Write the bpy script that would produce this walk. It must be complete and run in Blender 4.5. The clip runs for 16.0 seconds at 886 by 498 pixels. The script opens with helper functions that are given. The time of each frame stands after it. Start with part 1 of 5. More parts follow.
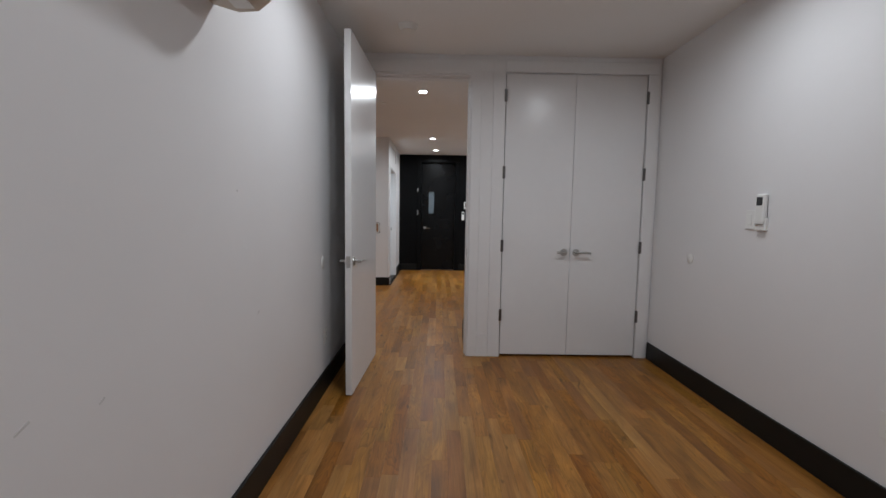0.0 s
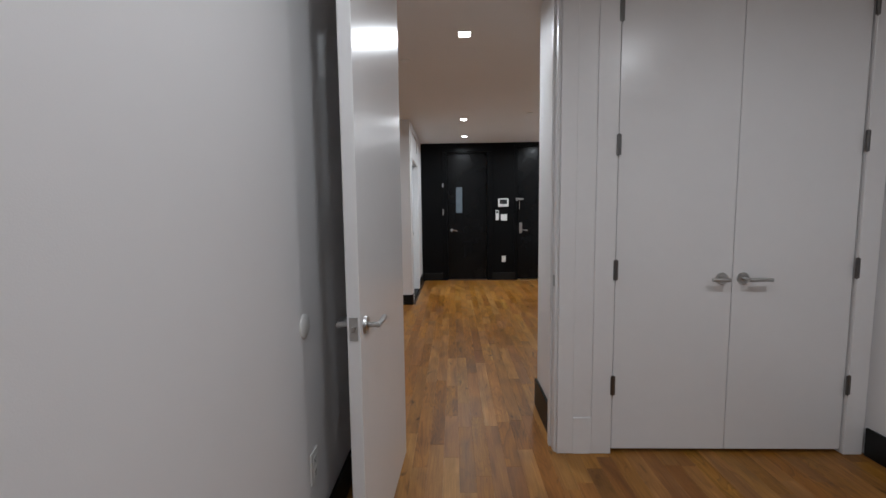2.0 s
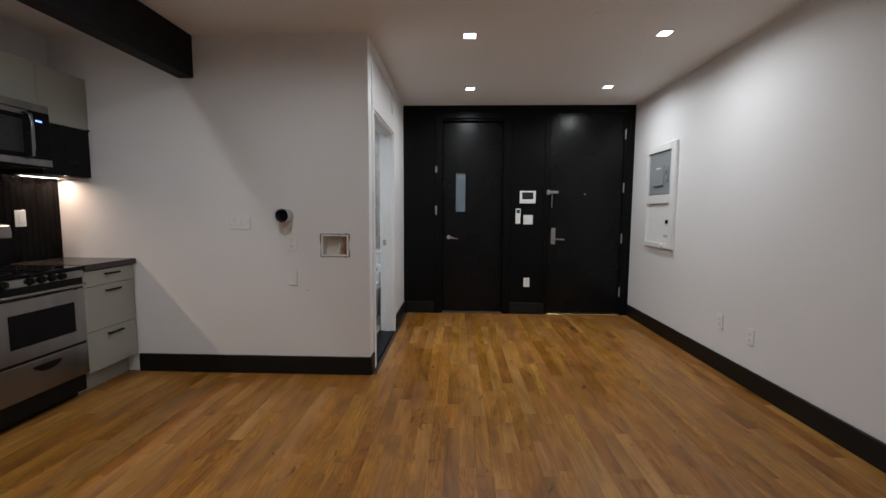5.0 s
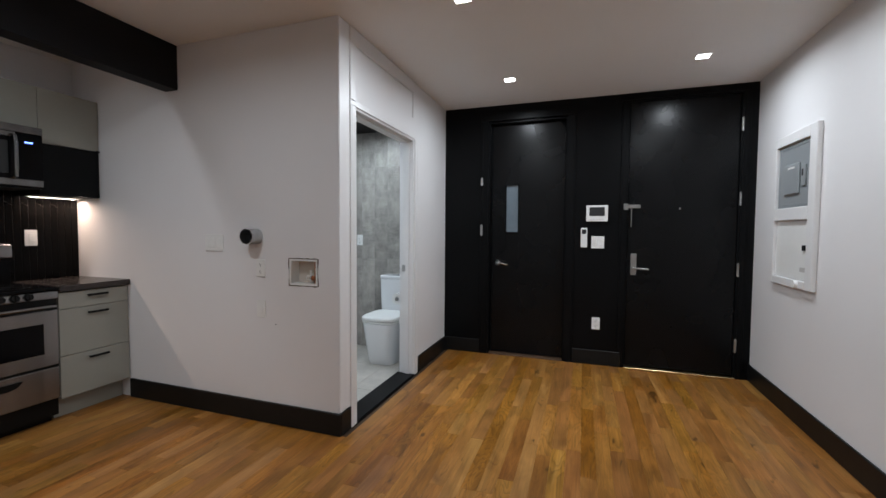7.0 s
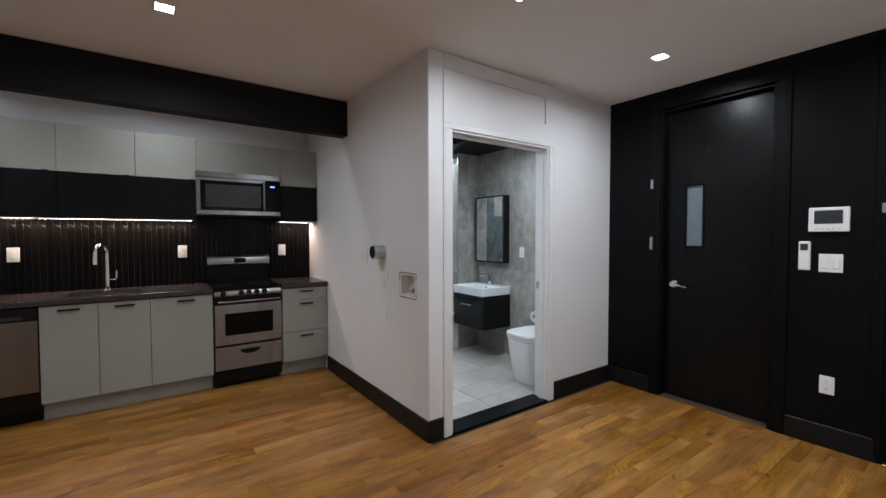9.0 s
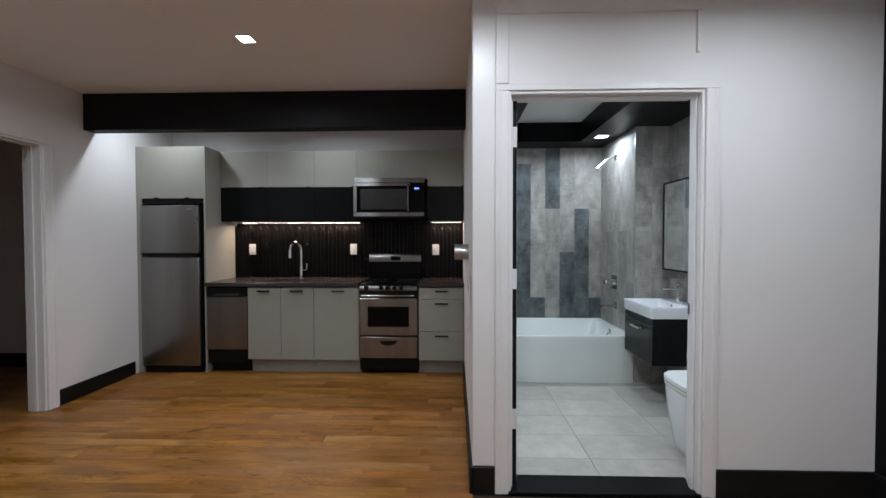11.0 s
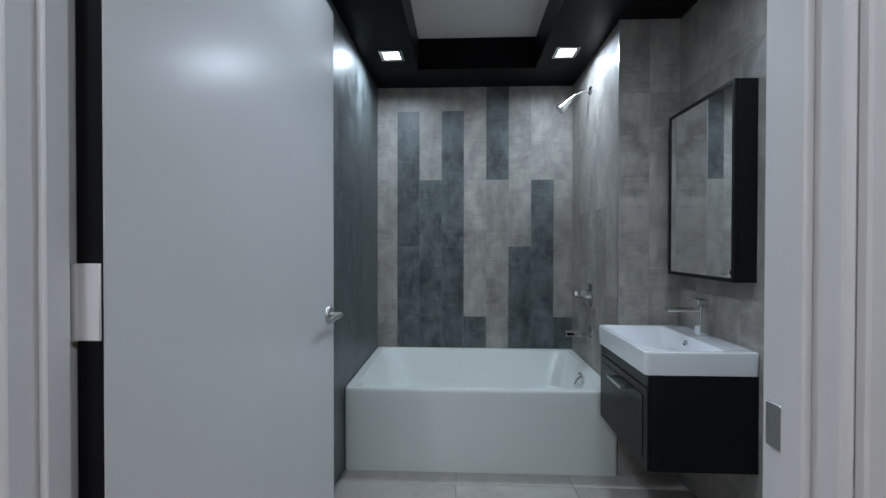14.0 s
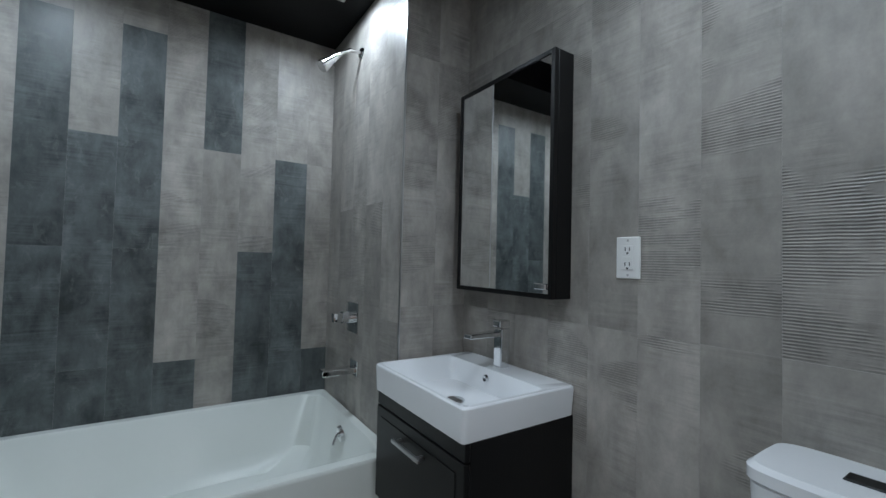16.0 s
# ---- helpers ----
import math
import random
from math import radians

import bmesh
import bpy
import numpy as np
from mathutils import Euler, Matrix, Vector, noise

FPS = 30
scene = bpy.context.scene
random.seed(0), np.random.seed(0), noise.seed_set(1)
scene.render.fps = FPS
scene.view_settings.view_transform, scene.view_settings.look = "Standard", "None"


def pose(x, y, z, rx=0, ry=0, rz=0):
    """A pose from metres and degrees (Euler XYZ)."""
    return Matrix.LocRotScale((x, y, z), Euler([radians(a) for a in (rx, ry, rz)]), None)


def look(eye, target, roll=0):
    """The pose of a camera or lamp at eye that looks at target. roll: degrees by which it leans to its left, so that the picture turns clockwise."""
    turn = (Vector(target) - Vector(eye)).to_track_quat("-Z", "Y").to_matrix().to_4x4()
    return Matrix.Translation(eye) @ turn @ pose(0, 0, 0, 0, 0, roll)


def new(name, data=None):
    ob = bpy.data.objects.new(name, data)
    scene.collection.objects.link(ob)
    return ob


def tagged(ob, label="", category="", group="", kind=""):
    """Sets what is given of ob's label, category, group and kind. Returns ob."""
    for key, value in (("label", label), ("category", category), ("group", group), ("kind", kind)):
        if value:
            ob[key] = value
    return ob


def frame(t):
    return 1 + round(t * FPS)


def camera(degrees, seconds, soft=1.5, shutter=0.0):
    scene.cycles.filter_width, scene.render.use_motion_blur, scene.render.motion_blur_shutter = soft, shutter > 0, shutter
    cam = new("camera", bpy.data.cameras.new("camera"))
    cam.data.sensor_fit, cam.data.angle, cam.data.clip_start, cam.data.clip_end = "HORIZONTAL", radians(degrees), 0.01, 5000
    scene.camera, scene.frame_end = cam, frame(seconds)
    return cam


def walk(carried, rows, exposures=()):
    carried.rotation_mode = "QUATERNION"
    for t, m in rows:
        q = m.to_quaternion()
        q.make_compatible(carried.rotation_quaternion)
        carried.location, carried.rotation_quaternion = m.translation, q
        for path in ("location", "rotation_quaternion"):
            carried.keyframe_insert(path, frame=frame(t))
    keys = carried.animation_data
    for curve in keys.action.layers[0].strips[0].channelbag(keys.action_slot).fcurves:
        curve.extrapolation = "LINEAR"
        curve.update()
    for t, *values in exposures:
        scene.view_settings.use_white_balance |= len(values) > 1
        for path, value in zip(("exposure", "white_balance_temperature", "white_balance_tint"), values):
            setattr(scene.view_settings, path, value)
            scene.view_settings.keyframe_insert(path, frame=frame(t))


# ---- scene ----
cam = camera(94.2, 16.0)
PATH = [
    (0, (0.079, 0.728, 1.296), (0.103, 2.721, 1.126), 0.9),
    (0.5, (-0.012, 1.032, 1.298), (0.021, 3.024, 1.126), 0.8),
    (1, (-0.102, 1.384, 1.301), (-0.094, 3.377, 1.127), 0.5),
    (1.5, (-0.163, 1.778, 1.315), (-0.152, 3.770, 1.138), 0.5),
    (2, (-0.203, 2.222, 1.341), (-0.255, 4.213, 1.158), -0.7),
    (2.5, (-0.210, 2.678, 1.334), (-0.266, 4.669, 1.152), -0.9),
    (3, (-0.162, 3.189, 1.330), (-0.229, 5.180, 1.154), -0.1),
    (3.5, (-0.177, 3.641, 1.334), (-0.259, 5.631, 1.155), 0.1),
    (4, (-0.157, 4.087, 1.307), (-0.228, 6.078, 1.128), 0.2),
    (4.2, (-0.154, 4.254, 1.305), (-0.212, 6.245, 1.123), 0.3),
    (6.3, (0.213, 5.705, 1.272), (-0.060, 7.682, 1.146), 0.5),
    (6.5, (0.319, 5.773, 1.275), (-0.032, 7.738, 1.162), 0.6),
    (7, (0.632, 5.852, 1.305), (-0.014, 7.743, 1.219), 0.4),
    (7.5, (0.954, 5.885, 1.305), (0.045, 7.665, 1.233), 0.3),
    (8, (1.232, 5.990, 1.320), (0.035, 7.592, 1.251), 0.2),
    (8.5, (1.389, 6.221, 1.360), (-0.082, 7.575, 1.291), 0.1),
    (9, (1.460, 6.562, 1.391), (-0.165, 7.727, 1.325), -0.1),
    (9.5, (1.466, 6.945, 1.407), (-0.308, 7.865, 1.339), -0.2),
    (10, (1.452, 7.311, 1.396), (-0.464, 7.882, 1.344), -0.3),
    (10.2, (1.445, 7.433, 1.401), (-0.508, 7.862, 1.350), -0.3),
    (12.3, (0.868, 8.720, 1.226), (-1.089, 8.311, 1.190), 0.4),
    (12.5, (0.746, 8.775, 1.226), (-1.214, 8.380, 1.177), 0.4),
    (13, (0.406, 8.858, 1.218), (-1.560, 8.492, 1.172), 0.1),
    (13.5, (0.010, 8.867, 1.213), (-1.965, 8.551, 1.185), 0.1),
    (14, (-0.335, 8.822, 1.212), (-2.333, 8.740, 1.193), 0.1),
    (14.5, (-0.599, 8.842, 1.147), (-2.590, 9.035, 1.186), 0.5),
    (15, (-0.789, 8.858, 1.139), (-2.712, 9.403, 1.188), 0.8),
    (15.5, (-0.944, 8.877, 1.148), (-2.754, 9.726, 1.202), 1.1),
    (16, (-1.097, 8.903, 1.177), (-2.766, 10.003, 1.238), 1.4),
]
walk(cam, [(t, look(eye, target, roll)) for t, eye, target, roll in PATH], [(0, 0.0, 6500, 10), (2.2, 0.0, 6500, 10), (3.0, -0.08, 6600, 10), (4.0, -0.26, 6850, 10), (6.5, -0.05, 6500, 10), (10.0, 0.0, 6350, 10), (12.5, -0.13, 6250, 10), (13.5, -0.34, 6170, 10), (14.5, -0.51, 6210, 10), (16, -0.53, 6340, 10)])

# ---- light levels ----
LIVING_W, KITCHEN_W, BEDROOM_W, BATH_W, STRIP_W = 11.8, 6.6, 9.2, 8.4, 7.5
LIVING_C, BEDROOM_C, BATH_C, STRIP_C = (0.86, 0.93, 1.0), (0.87, 0.93, 1.0), (0.75, 0.88, 1.0), (1.0, 0.75, 0.60)
world = bpy.data.worlds.new("world")
scene.world = world
world.use_nodes = True
world.node_tree.nodes["Background"].inputs[0].default_value = (0.02, 0.022, 0.025, 1)
world.node_tree.nodes["Background"].inputs[1].default_value = 0.3


# ---- materials ----
def mat(name, colour, rough=0.5, metal=0.0, second=None, scale=6.0, stretch=(1, 1, 1), bump=0.0, bump_scale=200.0,
        rough_var=0.08, coat=0.0, vary=0.0, island=False, spec=0.5, fine=0.5):
    """A painted, stone or metal surface: two scales of colour variation, roughness variation and fine relief."""
    m = bpy.data.materials.new(name)
    m.use_nodes = True
    nt = m.node_tree
    n, ln = nt.nodes, nt.links
    b = n["Principled BSDF"]
    b.inputs["Metallic"].default_value = metal
    b.inputs["Specular IOR Level"].default_value = spec
    b.inputs["Coat Weight"].default_value = coat
    b.inputs["Coat Roughness"].default_value = 0.12
    geo = n.new("ShaderNodeNewGeometry")
    mp = n.new("ShaderNodeMapping")
    mp.inputs["Scale"].default_value = stretch
    ln.new(geo.outputs["Position"], mp.inputs["Vector"])
    vec = mp.outputs["Vector"]
    rnd = None
    if vary:
        info = n.new("ShaderNodeObjectInfo")
        rnd = geo.outputs["Random Per Island"] if island else info.outputs["Random"]
        sh = n.new("ShaderNodeVectorMath")
        sh.operation = "MULTIPLY_ADD"
        cmb = n.new("ShaderNodeCombineXYZ")
        for k in range(3):
            ln.new(rnd, cmb.inputs[k])
        ln.new(cmb.outputs[0], sh.inputs[0])
        sh.inputs[1].default_value = (37.0, 53.0, 71.0)
        ln.new(vec, sh.inputs[2])
        vec = sh.outputs[0]
    big = n.new("ShaderNodeTexNoise")
    big.inputs["Scale"].default_value = scale
    big.inputs["Detail"].default_value = 5
    ln.new(vec, big.inputs["Vector"])
    small = n.new("ShaderNodeTexNoise")
    small.inputs["Scale"].default_value = scale * 9
    small.inputs["Detail"].default_value = 3
    ln.new(vec, small.inputs["Vector"])
    mix = n.new("ShaderNodeMix")
    mix.data_type = "FLOAT"
    mix.inputs[0].default_value = fine * 0.6
    ln.new(big.outputs["Fac"], mix.inputs[2])
    ln.new(small.outputs["Fac"], mix.inputs[3])
    ramp = n.new("ShaderNodeMapRange")
    ramp.inputs[1].default_value, ramp.inputs[2].default_value = 0.3, 0.7
    ln.new(mix.outputs[0], ramp.inputs[0])
    second = second or tuple(c * 0.93 for c in colour)
    col = n.new("ShaderNodeMix")
    col.data_type = "RGBA"
    col.inputs[6].default_value, col.inputs[7].default_value = (*second, 1), (*colour, 1)
    ln.new(ramp.outputs[0], col.inputs[0])
    out = col.outputs[2]
    if vary:
        mr = n.new("ShaderNodeMapRange")
        mr.inputs[3].default_value, mr.inputs[4].default_value = 1 - vary, 1 + vary
        ln.new(rnd, mr.inputs[0])
        mul = n.new("ShaderNodeVectorMath")
        mul.operation = "SCALE"
        ln.new(out, mul.inputs[0])
        ln.new(mr.outputs[0], mul.inputs["Scale"])
        out = mul.outputs[0]
    ln.new(out, b.inputs["Base Color"])
    rr = n.new("ShaderNodeMapRange")
    rr.inputs[3].default_value, rr.inputs[4].default_value = max(0.02, rough - rough_var), min(1, rough + rough_var)
    ln.new(big.outputs["Fac"], rr.inputs[0])
    ln.new(rr.outputs[0], b.inputs["Roughness"])
    if bump:
        bn = n.new("ShaderNodeTexNoise")
        bn.inputs["Scale"].default_value = bump_scale
        bn.inputs["Detail"].default_value = 3
        ln.new(vec, bn.inputs["Vector"])
        bp = n.new("ShaderNodeBump")
        bp.inputs["Strength"].default_value = bump
        bp.inputs["Distance"].default_value = 0.002
        ln.new(bn.outputs["Fac"], bp.inputs["Height"])
        ln.new(bp.outputs[0], b.inputs["Normal"])
    return m


def oak(name, island):
    """Satin-lacquered oak strip: tone by the piece, long grain along y, arched figure, knots and darker streaks."""
    m = bpy.data.materials.new(name)
    m.use_nodes = True
    n, ln = m.node_tree.nodes, m.node_tree.links
    b = n["Principled BSDF"]
    geo = n.new("ShaderNodeNewGeometry")
    info = n.new("ShaderNodeObjectInfo")
    rnd = geo.outputs["Random Per Island"] if island else info.outputs["Random"]

    def calc(op, a, c=0.0, e=0.0):
        q = n.new("ShaderNodeMath")
        q.operation = op
        for k, v in enumerate((a, c, e)):
            if isinstance(v, float):
                q.inputs[k].default_value = v
            else:
                ln.new(v, q.inputs[k])
        return q.outputs[0]

    def span(v, lo, hi, to0, to1):
        q = n.new("ShaderNodeMapRange")
        for k, x in ((1, lo), (2, hi), (3, to0), (4, to1)):
            q.inputs[k].default_value = x
        ln.new(v, q.inputs[0])
        return q.outputs[0]

    other = calc("FRACT", calc("MULTIPLY", rnd, 17.3))
    third = calc("FRACT", calc("MULTIPLY", rnd, 91.7))
    cmb = n.new("ShaderNodeCombineXYZ")
    for k in range(3):
        ln.new(rnd, cmb.inputs[k])
    sh = n.new("ShaderNodeVectorMath")
    sh.operation = "MULTIPLY_ADD"
    sh.inputs[1].default_value = (31.0, 57.0, 13.0)
    ln.new(cmb.outputs[0], sh.inputs[0])
    ln.new(geo.outputs["Position"], sh.inputs[2])

    def grain(sx, sy, detail, distort):
        mp = n.new("ShaderNodeMapping")
        mp.inputs["Scale"].default_value = (sx, sy, sx)
        ln.new(sh.outputs[0], mp.inputs["Vector"])
        t = n.new("ShaderNodeTexNoise")
        t.inputs["Scale"].default_value = 1.0
        t.inputs["Detail"].default_value = detail
        t.inputs["Distortion"].default_value = distort
        ln.new(mp.outputs[0], t.inputs["Vector"])
        return t.outputs["Fac"]

    wide, fine, blotch = grain(13, 1.3, 4, 1.0), grain(150, 5, 3, 0.3), grain(7.0, 2.2, 4, 0.9)
    rings, knots, streak = grain(9, 1.6, 2.0, 0.5), grain(15, 5, 2, 0.8), grain(34, 1.1, 3, 0.7)
    tone = n.new("ShaderNodeValToRGB")
    tone.color_ramp.elements[0].color = OAK_DARK
    tone.color_ramp.elements[1].color = OAK_LIGHT
    for p, c in ((0.22, OAK_BROWN), (0.55, OAK_MID), (0.8, OAK_GOLD)):
        tone.color_ramp.elements.new(p).color = c
    ln.new(calc("ADD", calc("MULTIPLY", wide, 0.72), calc("MULTIPLY_ADD", rnd, 0.40, -0.01)), tone.inputs[0])
    pores = span(fine, 0.36, 0.62, 0.86, 1.06)
    cloud = span(blotch, 0.3, 0.7, 0.66, 1.26)
    # arched growth rings, strong on about a third of the strips
    saw = calc("FRACT", calc("MULTIPLY", rings, 15.0))
    ring = calc("POWER", saw, 2.5)
    depth = span(third, 0.35, 0.95, 0.06, 0.42)
    figure = calc("SUBTRACT", 1.06, calc("MULTIPLY", ring, depth))
    kn = span(knots, 0.67, 0.76, 1.0, 0.40)
    vein = span(streak, 0.60, 0.74, 1.0, 0.74)
    whole = calc("MULTIPLY", calc("MULTIPLY", pores, cloud), calc("MULTIPLY", figure, calc("MULTIPLY", kn, vein)))
    mul = n.new("ShaderNodeVectorMath")
    mul.operation = "SCALE"
    ln.new(tone.outputs[0], mul.inputs[0])
    ln.new(whole, mul.inputs["Scale"])
    hue = n.new("ShaderNodeHueSaturation")
    ln.new(span(other, 0.0, 1.0, 0.496, 0.504), hue.inputs["Hue"])
    ln.new(span(third, 0.0, 1.0, 0.96, 1.05), hue.inputs["Saturation"])
    ln.new(mul.outputs[0], hue.inputs["Color"])
    ln.new(hue.outputs[0], b.inputs["Base Color"])
    b.inputs["Specular IOR Level"].default_value = 0.30
    ln.new(span(blotch, 0.0, 1.0, 0.28, 0.50), b.inputs["Roughness"])
    bp = n.new("ShaderNodeBump")
    bp.inputs["Strength"].default_value, bp.inputs["Distance"].default_value = 0.15, 0.001
    ln.new(fine, bp.inputs["Height"])
    ln.new(bp.outputs[0], b.inputs["Normal"])
    return m


def concrete_tile(name, light, dark, ribs, smear=0.0):
    """Porcelain plank that imitates brushed concrete: clouds, trowel strokes, pale smears, pits, some patches of fine
    ribs with shade painted into their hollows.
    """
    m = bpy.data.materials.new(name)
    m.use_nodes = True
    n, ln = m.node_tree.nodes, m.node_tree.links
    b = n["Principled BSDF"]
    geo = n.new("ShaderNodeNewGeometry")
    info = n.new("ShaderNodeObjectInfo")
    cmb = n.new("ShaderNodeCombineXYZ")
    for k in range(3):
        ln.new(info.outputs["Random"], cmb.inputs[k])
    sh = n.new("ShaderNodeVectorMath")
    sh.operation = "MULTIPLY_ADD"
    sh.inputs[1].default_value = (41.0, 23.0, 17.0)
    ln.new(cmb.outputs[0], sh.inputs[0])
    ln.new(geo.outputs["Position"], sh.inputs[2])

    def calc(op, a, c=0.0, e=0.0):
        q = n.new("ShaderNodeMath")
        q.operation = op
        for k, v in enumerate((a, c, e)):
            if isinstance(v, float):
                q.inputs[k].default_value = v
            else:
                ln.new(v, q.inputs[k])
        return q.outputs[0]

    def span(v, lo, hi, to0=0.0, to1=1.0):
        q = n.new("ShaderNodeMapRange")
        for k, x in ((1, lo), (2, hi), (3, to0), (4, to1)):
            q.inputs[k].default_value = x
        ln.new(v, q.inputs[0])
        return q.outputs[0]

    def noise_at(sc, detail=4, distort=0.0, rough=0.5, tilt=0.0):
        mp = n.new("ShaderNodeMapping")
        mp.inputs["Scale"].default_value = sc
        mp.inputs["Rotation"].default_value = (tilt, tilt, 0)
        ln.new(sh.outputs[0], mp.inputs["Vector"])
        t = n.new("ShaderNodeTexNoise")
        t.inputs["Scale"].default_value = 1
        t.inputs["Roughness"].default_value = rough
        t.inputs["Detail"].default_value = detail
        t.inputs["Distortion"].default_value = distort
        ln.new(mp.outputs[0], t.inputs["Vector"])
        return t.outputs["Fac"]

    cloud, streak = noise_at((9, 9, 5.5), 9, 0.15, 0.64), noise_at((42, 42, 3.0), 5, 0.2)
    cross = noise_at((5, 5, 90), 5, 0.5, 0.6, 0.06)
    where = span(noise_at((7, 7, 6), 2, 0.3), 0.46, 0.60)
    speck = noise_at((160, 160, 160), 3)
    strokes = calc("MULTIPLY", calc("SUBTRACT", cross, 0.5), calc("MULTIPLY_ADD", where, 0.42, 0.05))
    v = calc("ADD", calc("MULTIPLY_ADD", streak, 0.10, cloud), strokes)
    v = calc("MULTIPLY_ADD", speck, 0.08, v)
    lo, hi = (0.38, 0.80) if ribs else (0.40, 0.80)
    col = n.new("ShaderNodeMix")
    col.data_type = "RGBA"
    col.inputs[6].default_value, col.inputs[7].default_value = (*dark, 1), (*light, 1)
    ln.new(span(v, lo, hi), col.inputs[0])
    out = col.outputs[2]
    if smear:
        pale = n.new("ShaderNodeMix")
        pale.data_type = "RGBA"
        pale.inputs[7].default_value = (0.36, 0.37, 0.36, 1)
        wisps = noise_at((16, 16, 11), 8, 0.8, 0.72)
        ln.new(calc("MULTIPLY", span(wisps, 0.56, 0.74), smear), pale.inputs[0])
        ln.new(out, pale.inputs[6])
        out = pale.outputs[2]
    height = calc("MULTIPLY_ADD", strokes, 1.6, calc("MULTIPLY", speck, 0.10))
    shade = span(info.outputs["Random"], 0.0, 1.0, 0.86, 1.12)
    if ribs:
        wave = n.new("ShaderNodeTexWave")
        wave.bands_direction = "Z"
        wave.wave_profile = "SIN"
        wave.inputs["Scale"].default_value = 46
        wave.inputs["Distortion"].default_value = 2.2
        wave.inputs["Detail"].default_value = 3
        wave.inputs["Detail Scale"].default_value = 0.25
        ln.new(sh.outputs[0], wave.inputs["Vector"])
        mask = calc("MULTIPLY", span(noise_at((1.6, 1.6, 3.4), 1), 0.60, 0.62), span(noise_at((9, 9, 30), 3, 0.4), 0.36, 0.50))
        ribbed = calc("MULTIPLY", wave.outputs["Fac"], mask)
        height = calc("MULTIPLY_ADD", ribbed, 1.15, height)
        # hollows between the ribs are also darkened in colour, as shade on the relief
        groove_shade = calc("MULTIPLY", calc("SUBTRACT", 1.0, wave.outputs["Fac"]), mask)
        shade = calc("MULTIPLY", shade, calc("MULTIPLY_ADD", groove_shade, -0.30, 1.0))
    mul = n.new("ShaderNodeVectorMath")
    mul.operation = "SCALE"
    ln.new(out, mul.inputs[0])
    ln.new(shade, mul.inputs["Scale"])
    ln.new(mul.outputs[0], b.inputs["Base Color"])
    ln.new(span(cloud, 0.3, 0.7, 0.34, 0.56), b.inputs["Roughness"])
    bp = n.new("ShaderNodeBump")
    bp.inputs["Strength"].default_value, bp.inputs["Distance"].default_value = 0.5, 0.0022
    ln.new(height, bp.inputs["Height"])
    ln.new(bp.outputs[0], b.inputs["Normal"])
    return m


def glow(name, colour, strength):
    m = bpy.data.materials.new(name)
    m.use_nodes = True
    b = m.node_tree.nodes["Principled BSDF"]
    b.inputs["Base Color"].default_value = (0.8, 0.8, 0.8, 1)
    b.inputs["Emission Color"].default_value = (*colour, 1)
    b.inputs["Emission Strength"].default_value = strength
    return m


OAK_DARK, OAK_BROWN, OAK_MID = (0.100, 0.033, 0.006, 1), (0.198, 0.075, 0.013, 1), (0.280, 0.118, 0.024, 1)
OAK_GOLD, OAK_LIGHT = (0.360, 0.171, 0.042, 1), (0.465, 0.255, 0.085, 1)
WALL = mat("wall_paint", (0.78, 0.77, 0.772), 0.55, scale=1.3, second=(0.75, 0.74, 0.74), bump=0.10, bump_scale=320, fine=0.2)
CEIL = mat("ceiling_paint", (0.82, 0.80, 0.78), 0.8, scale=1.1, second=(0.79, 0.77, 0.75), bump=0.08, bump_scale=260, fine=0.2)
TRIM = mat("trim_enamel", (0.78, 0.775, 0.77), 0.32, scale=3, second=(0.74, 0.73, 0.73), bump=0.05, bump_scale=90)
DOORW = mat("door_enamel", (0.77, 0.765, 0.765), 0.26, scale=2, second=(0.74, 0.735, 0.735), bump=0.03, bump_scale=60, rough_var=0.008)
BLACK = mat("black_satin_paint", (0.005, 0.0053, 0.0058), 0.36, spec=0.10, scale=2.5, second=(0.0035, 0.0038, 0.0042), bump=0.10, bump_scale=120)
BLACKD = mat("black_door_enamel", (0.005, 0.0053, 0.0058), 0.27, spec=0.18, scale=2.5, second=(0.0035, 0.0038, 0.0042), bump=0.06, bump_scale=80, rough_var=0.05)
BLACKM = mat("black_flat_paint", (0.008, 0.008, 0.009), 0.62, spec=0.15, scale=3, second=(0.009, 0.009, 0.010), bump=0.1, bump_scale=160)
BASEB = mat("baseboard_black", (0.009, 0.0095, 0.0095), 0.42, spec=0.25, scale=4, second=(0.006, 0.0065, 0.0065), bump=0.08, bump_scale=80)
GREY = mat("grey_laminate", (0.315, 0.312, 0.272), 0.46, scale=2, second=(0.295, 0.292, 0.254), bump=0.04, bump_scale=300)
GLOSSB = mat("black_gloss_laminate", (0.006, 0.0065, 0.007), 0.2, spec=0.14, scale=2, second=(0.005, 0.0055, 0.006), rough_var=0.04)
COUNTER = mat("dark_quartz", (0.050, 0.040, 0.037), 0.24, spec=0.35, scale=40, second=(0.026, 0.021, 0.019), bump=0.03, bump_scale=400)
BTILE = mat("black_glazed_tile", (0.0042, 0.0037, 0.0035), 0.12, spec=0.09, scale=9, second=(0.0030, 0.0027, 0.0026), vary=0.25, rough_var=0.04)
# upright light and dark bands in this steel's colour imitate stretched reflections
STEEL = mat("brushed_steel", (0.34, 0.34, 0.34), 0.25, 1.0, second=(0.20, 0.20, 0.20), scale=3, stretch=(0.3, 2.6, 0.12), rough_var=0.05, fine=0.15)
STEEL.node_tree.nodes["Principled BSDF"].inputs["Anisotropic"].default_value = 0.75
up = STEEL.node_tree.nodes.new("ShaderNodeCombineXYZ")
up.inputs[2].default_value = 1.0
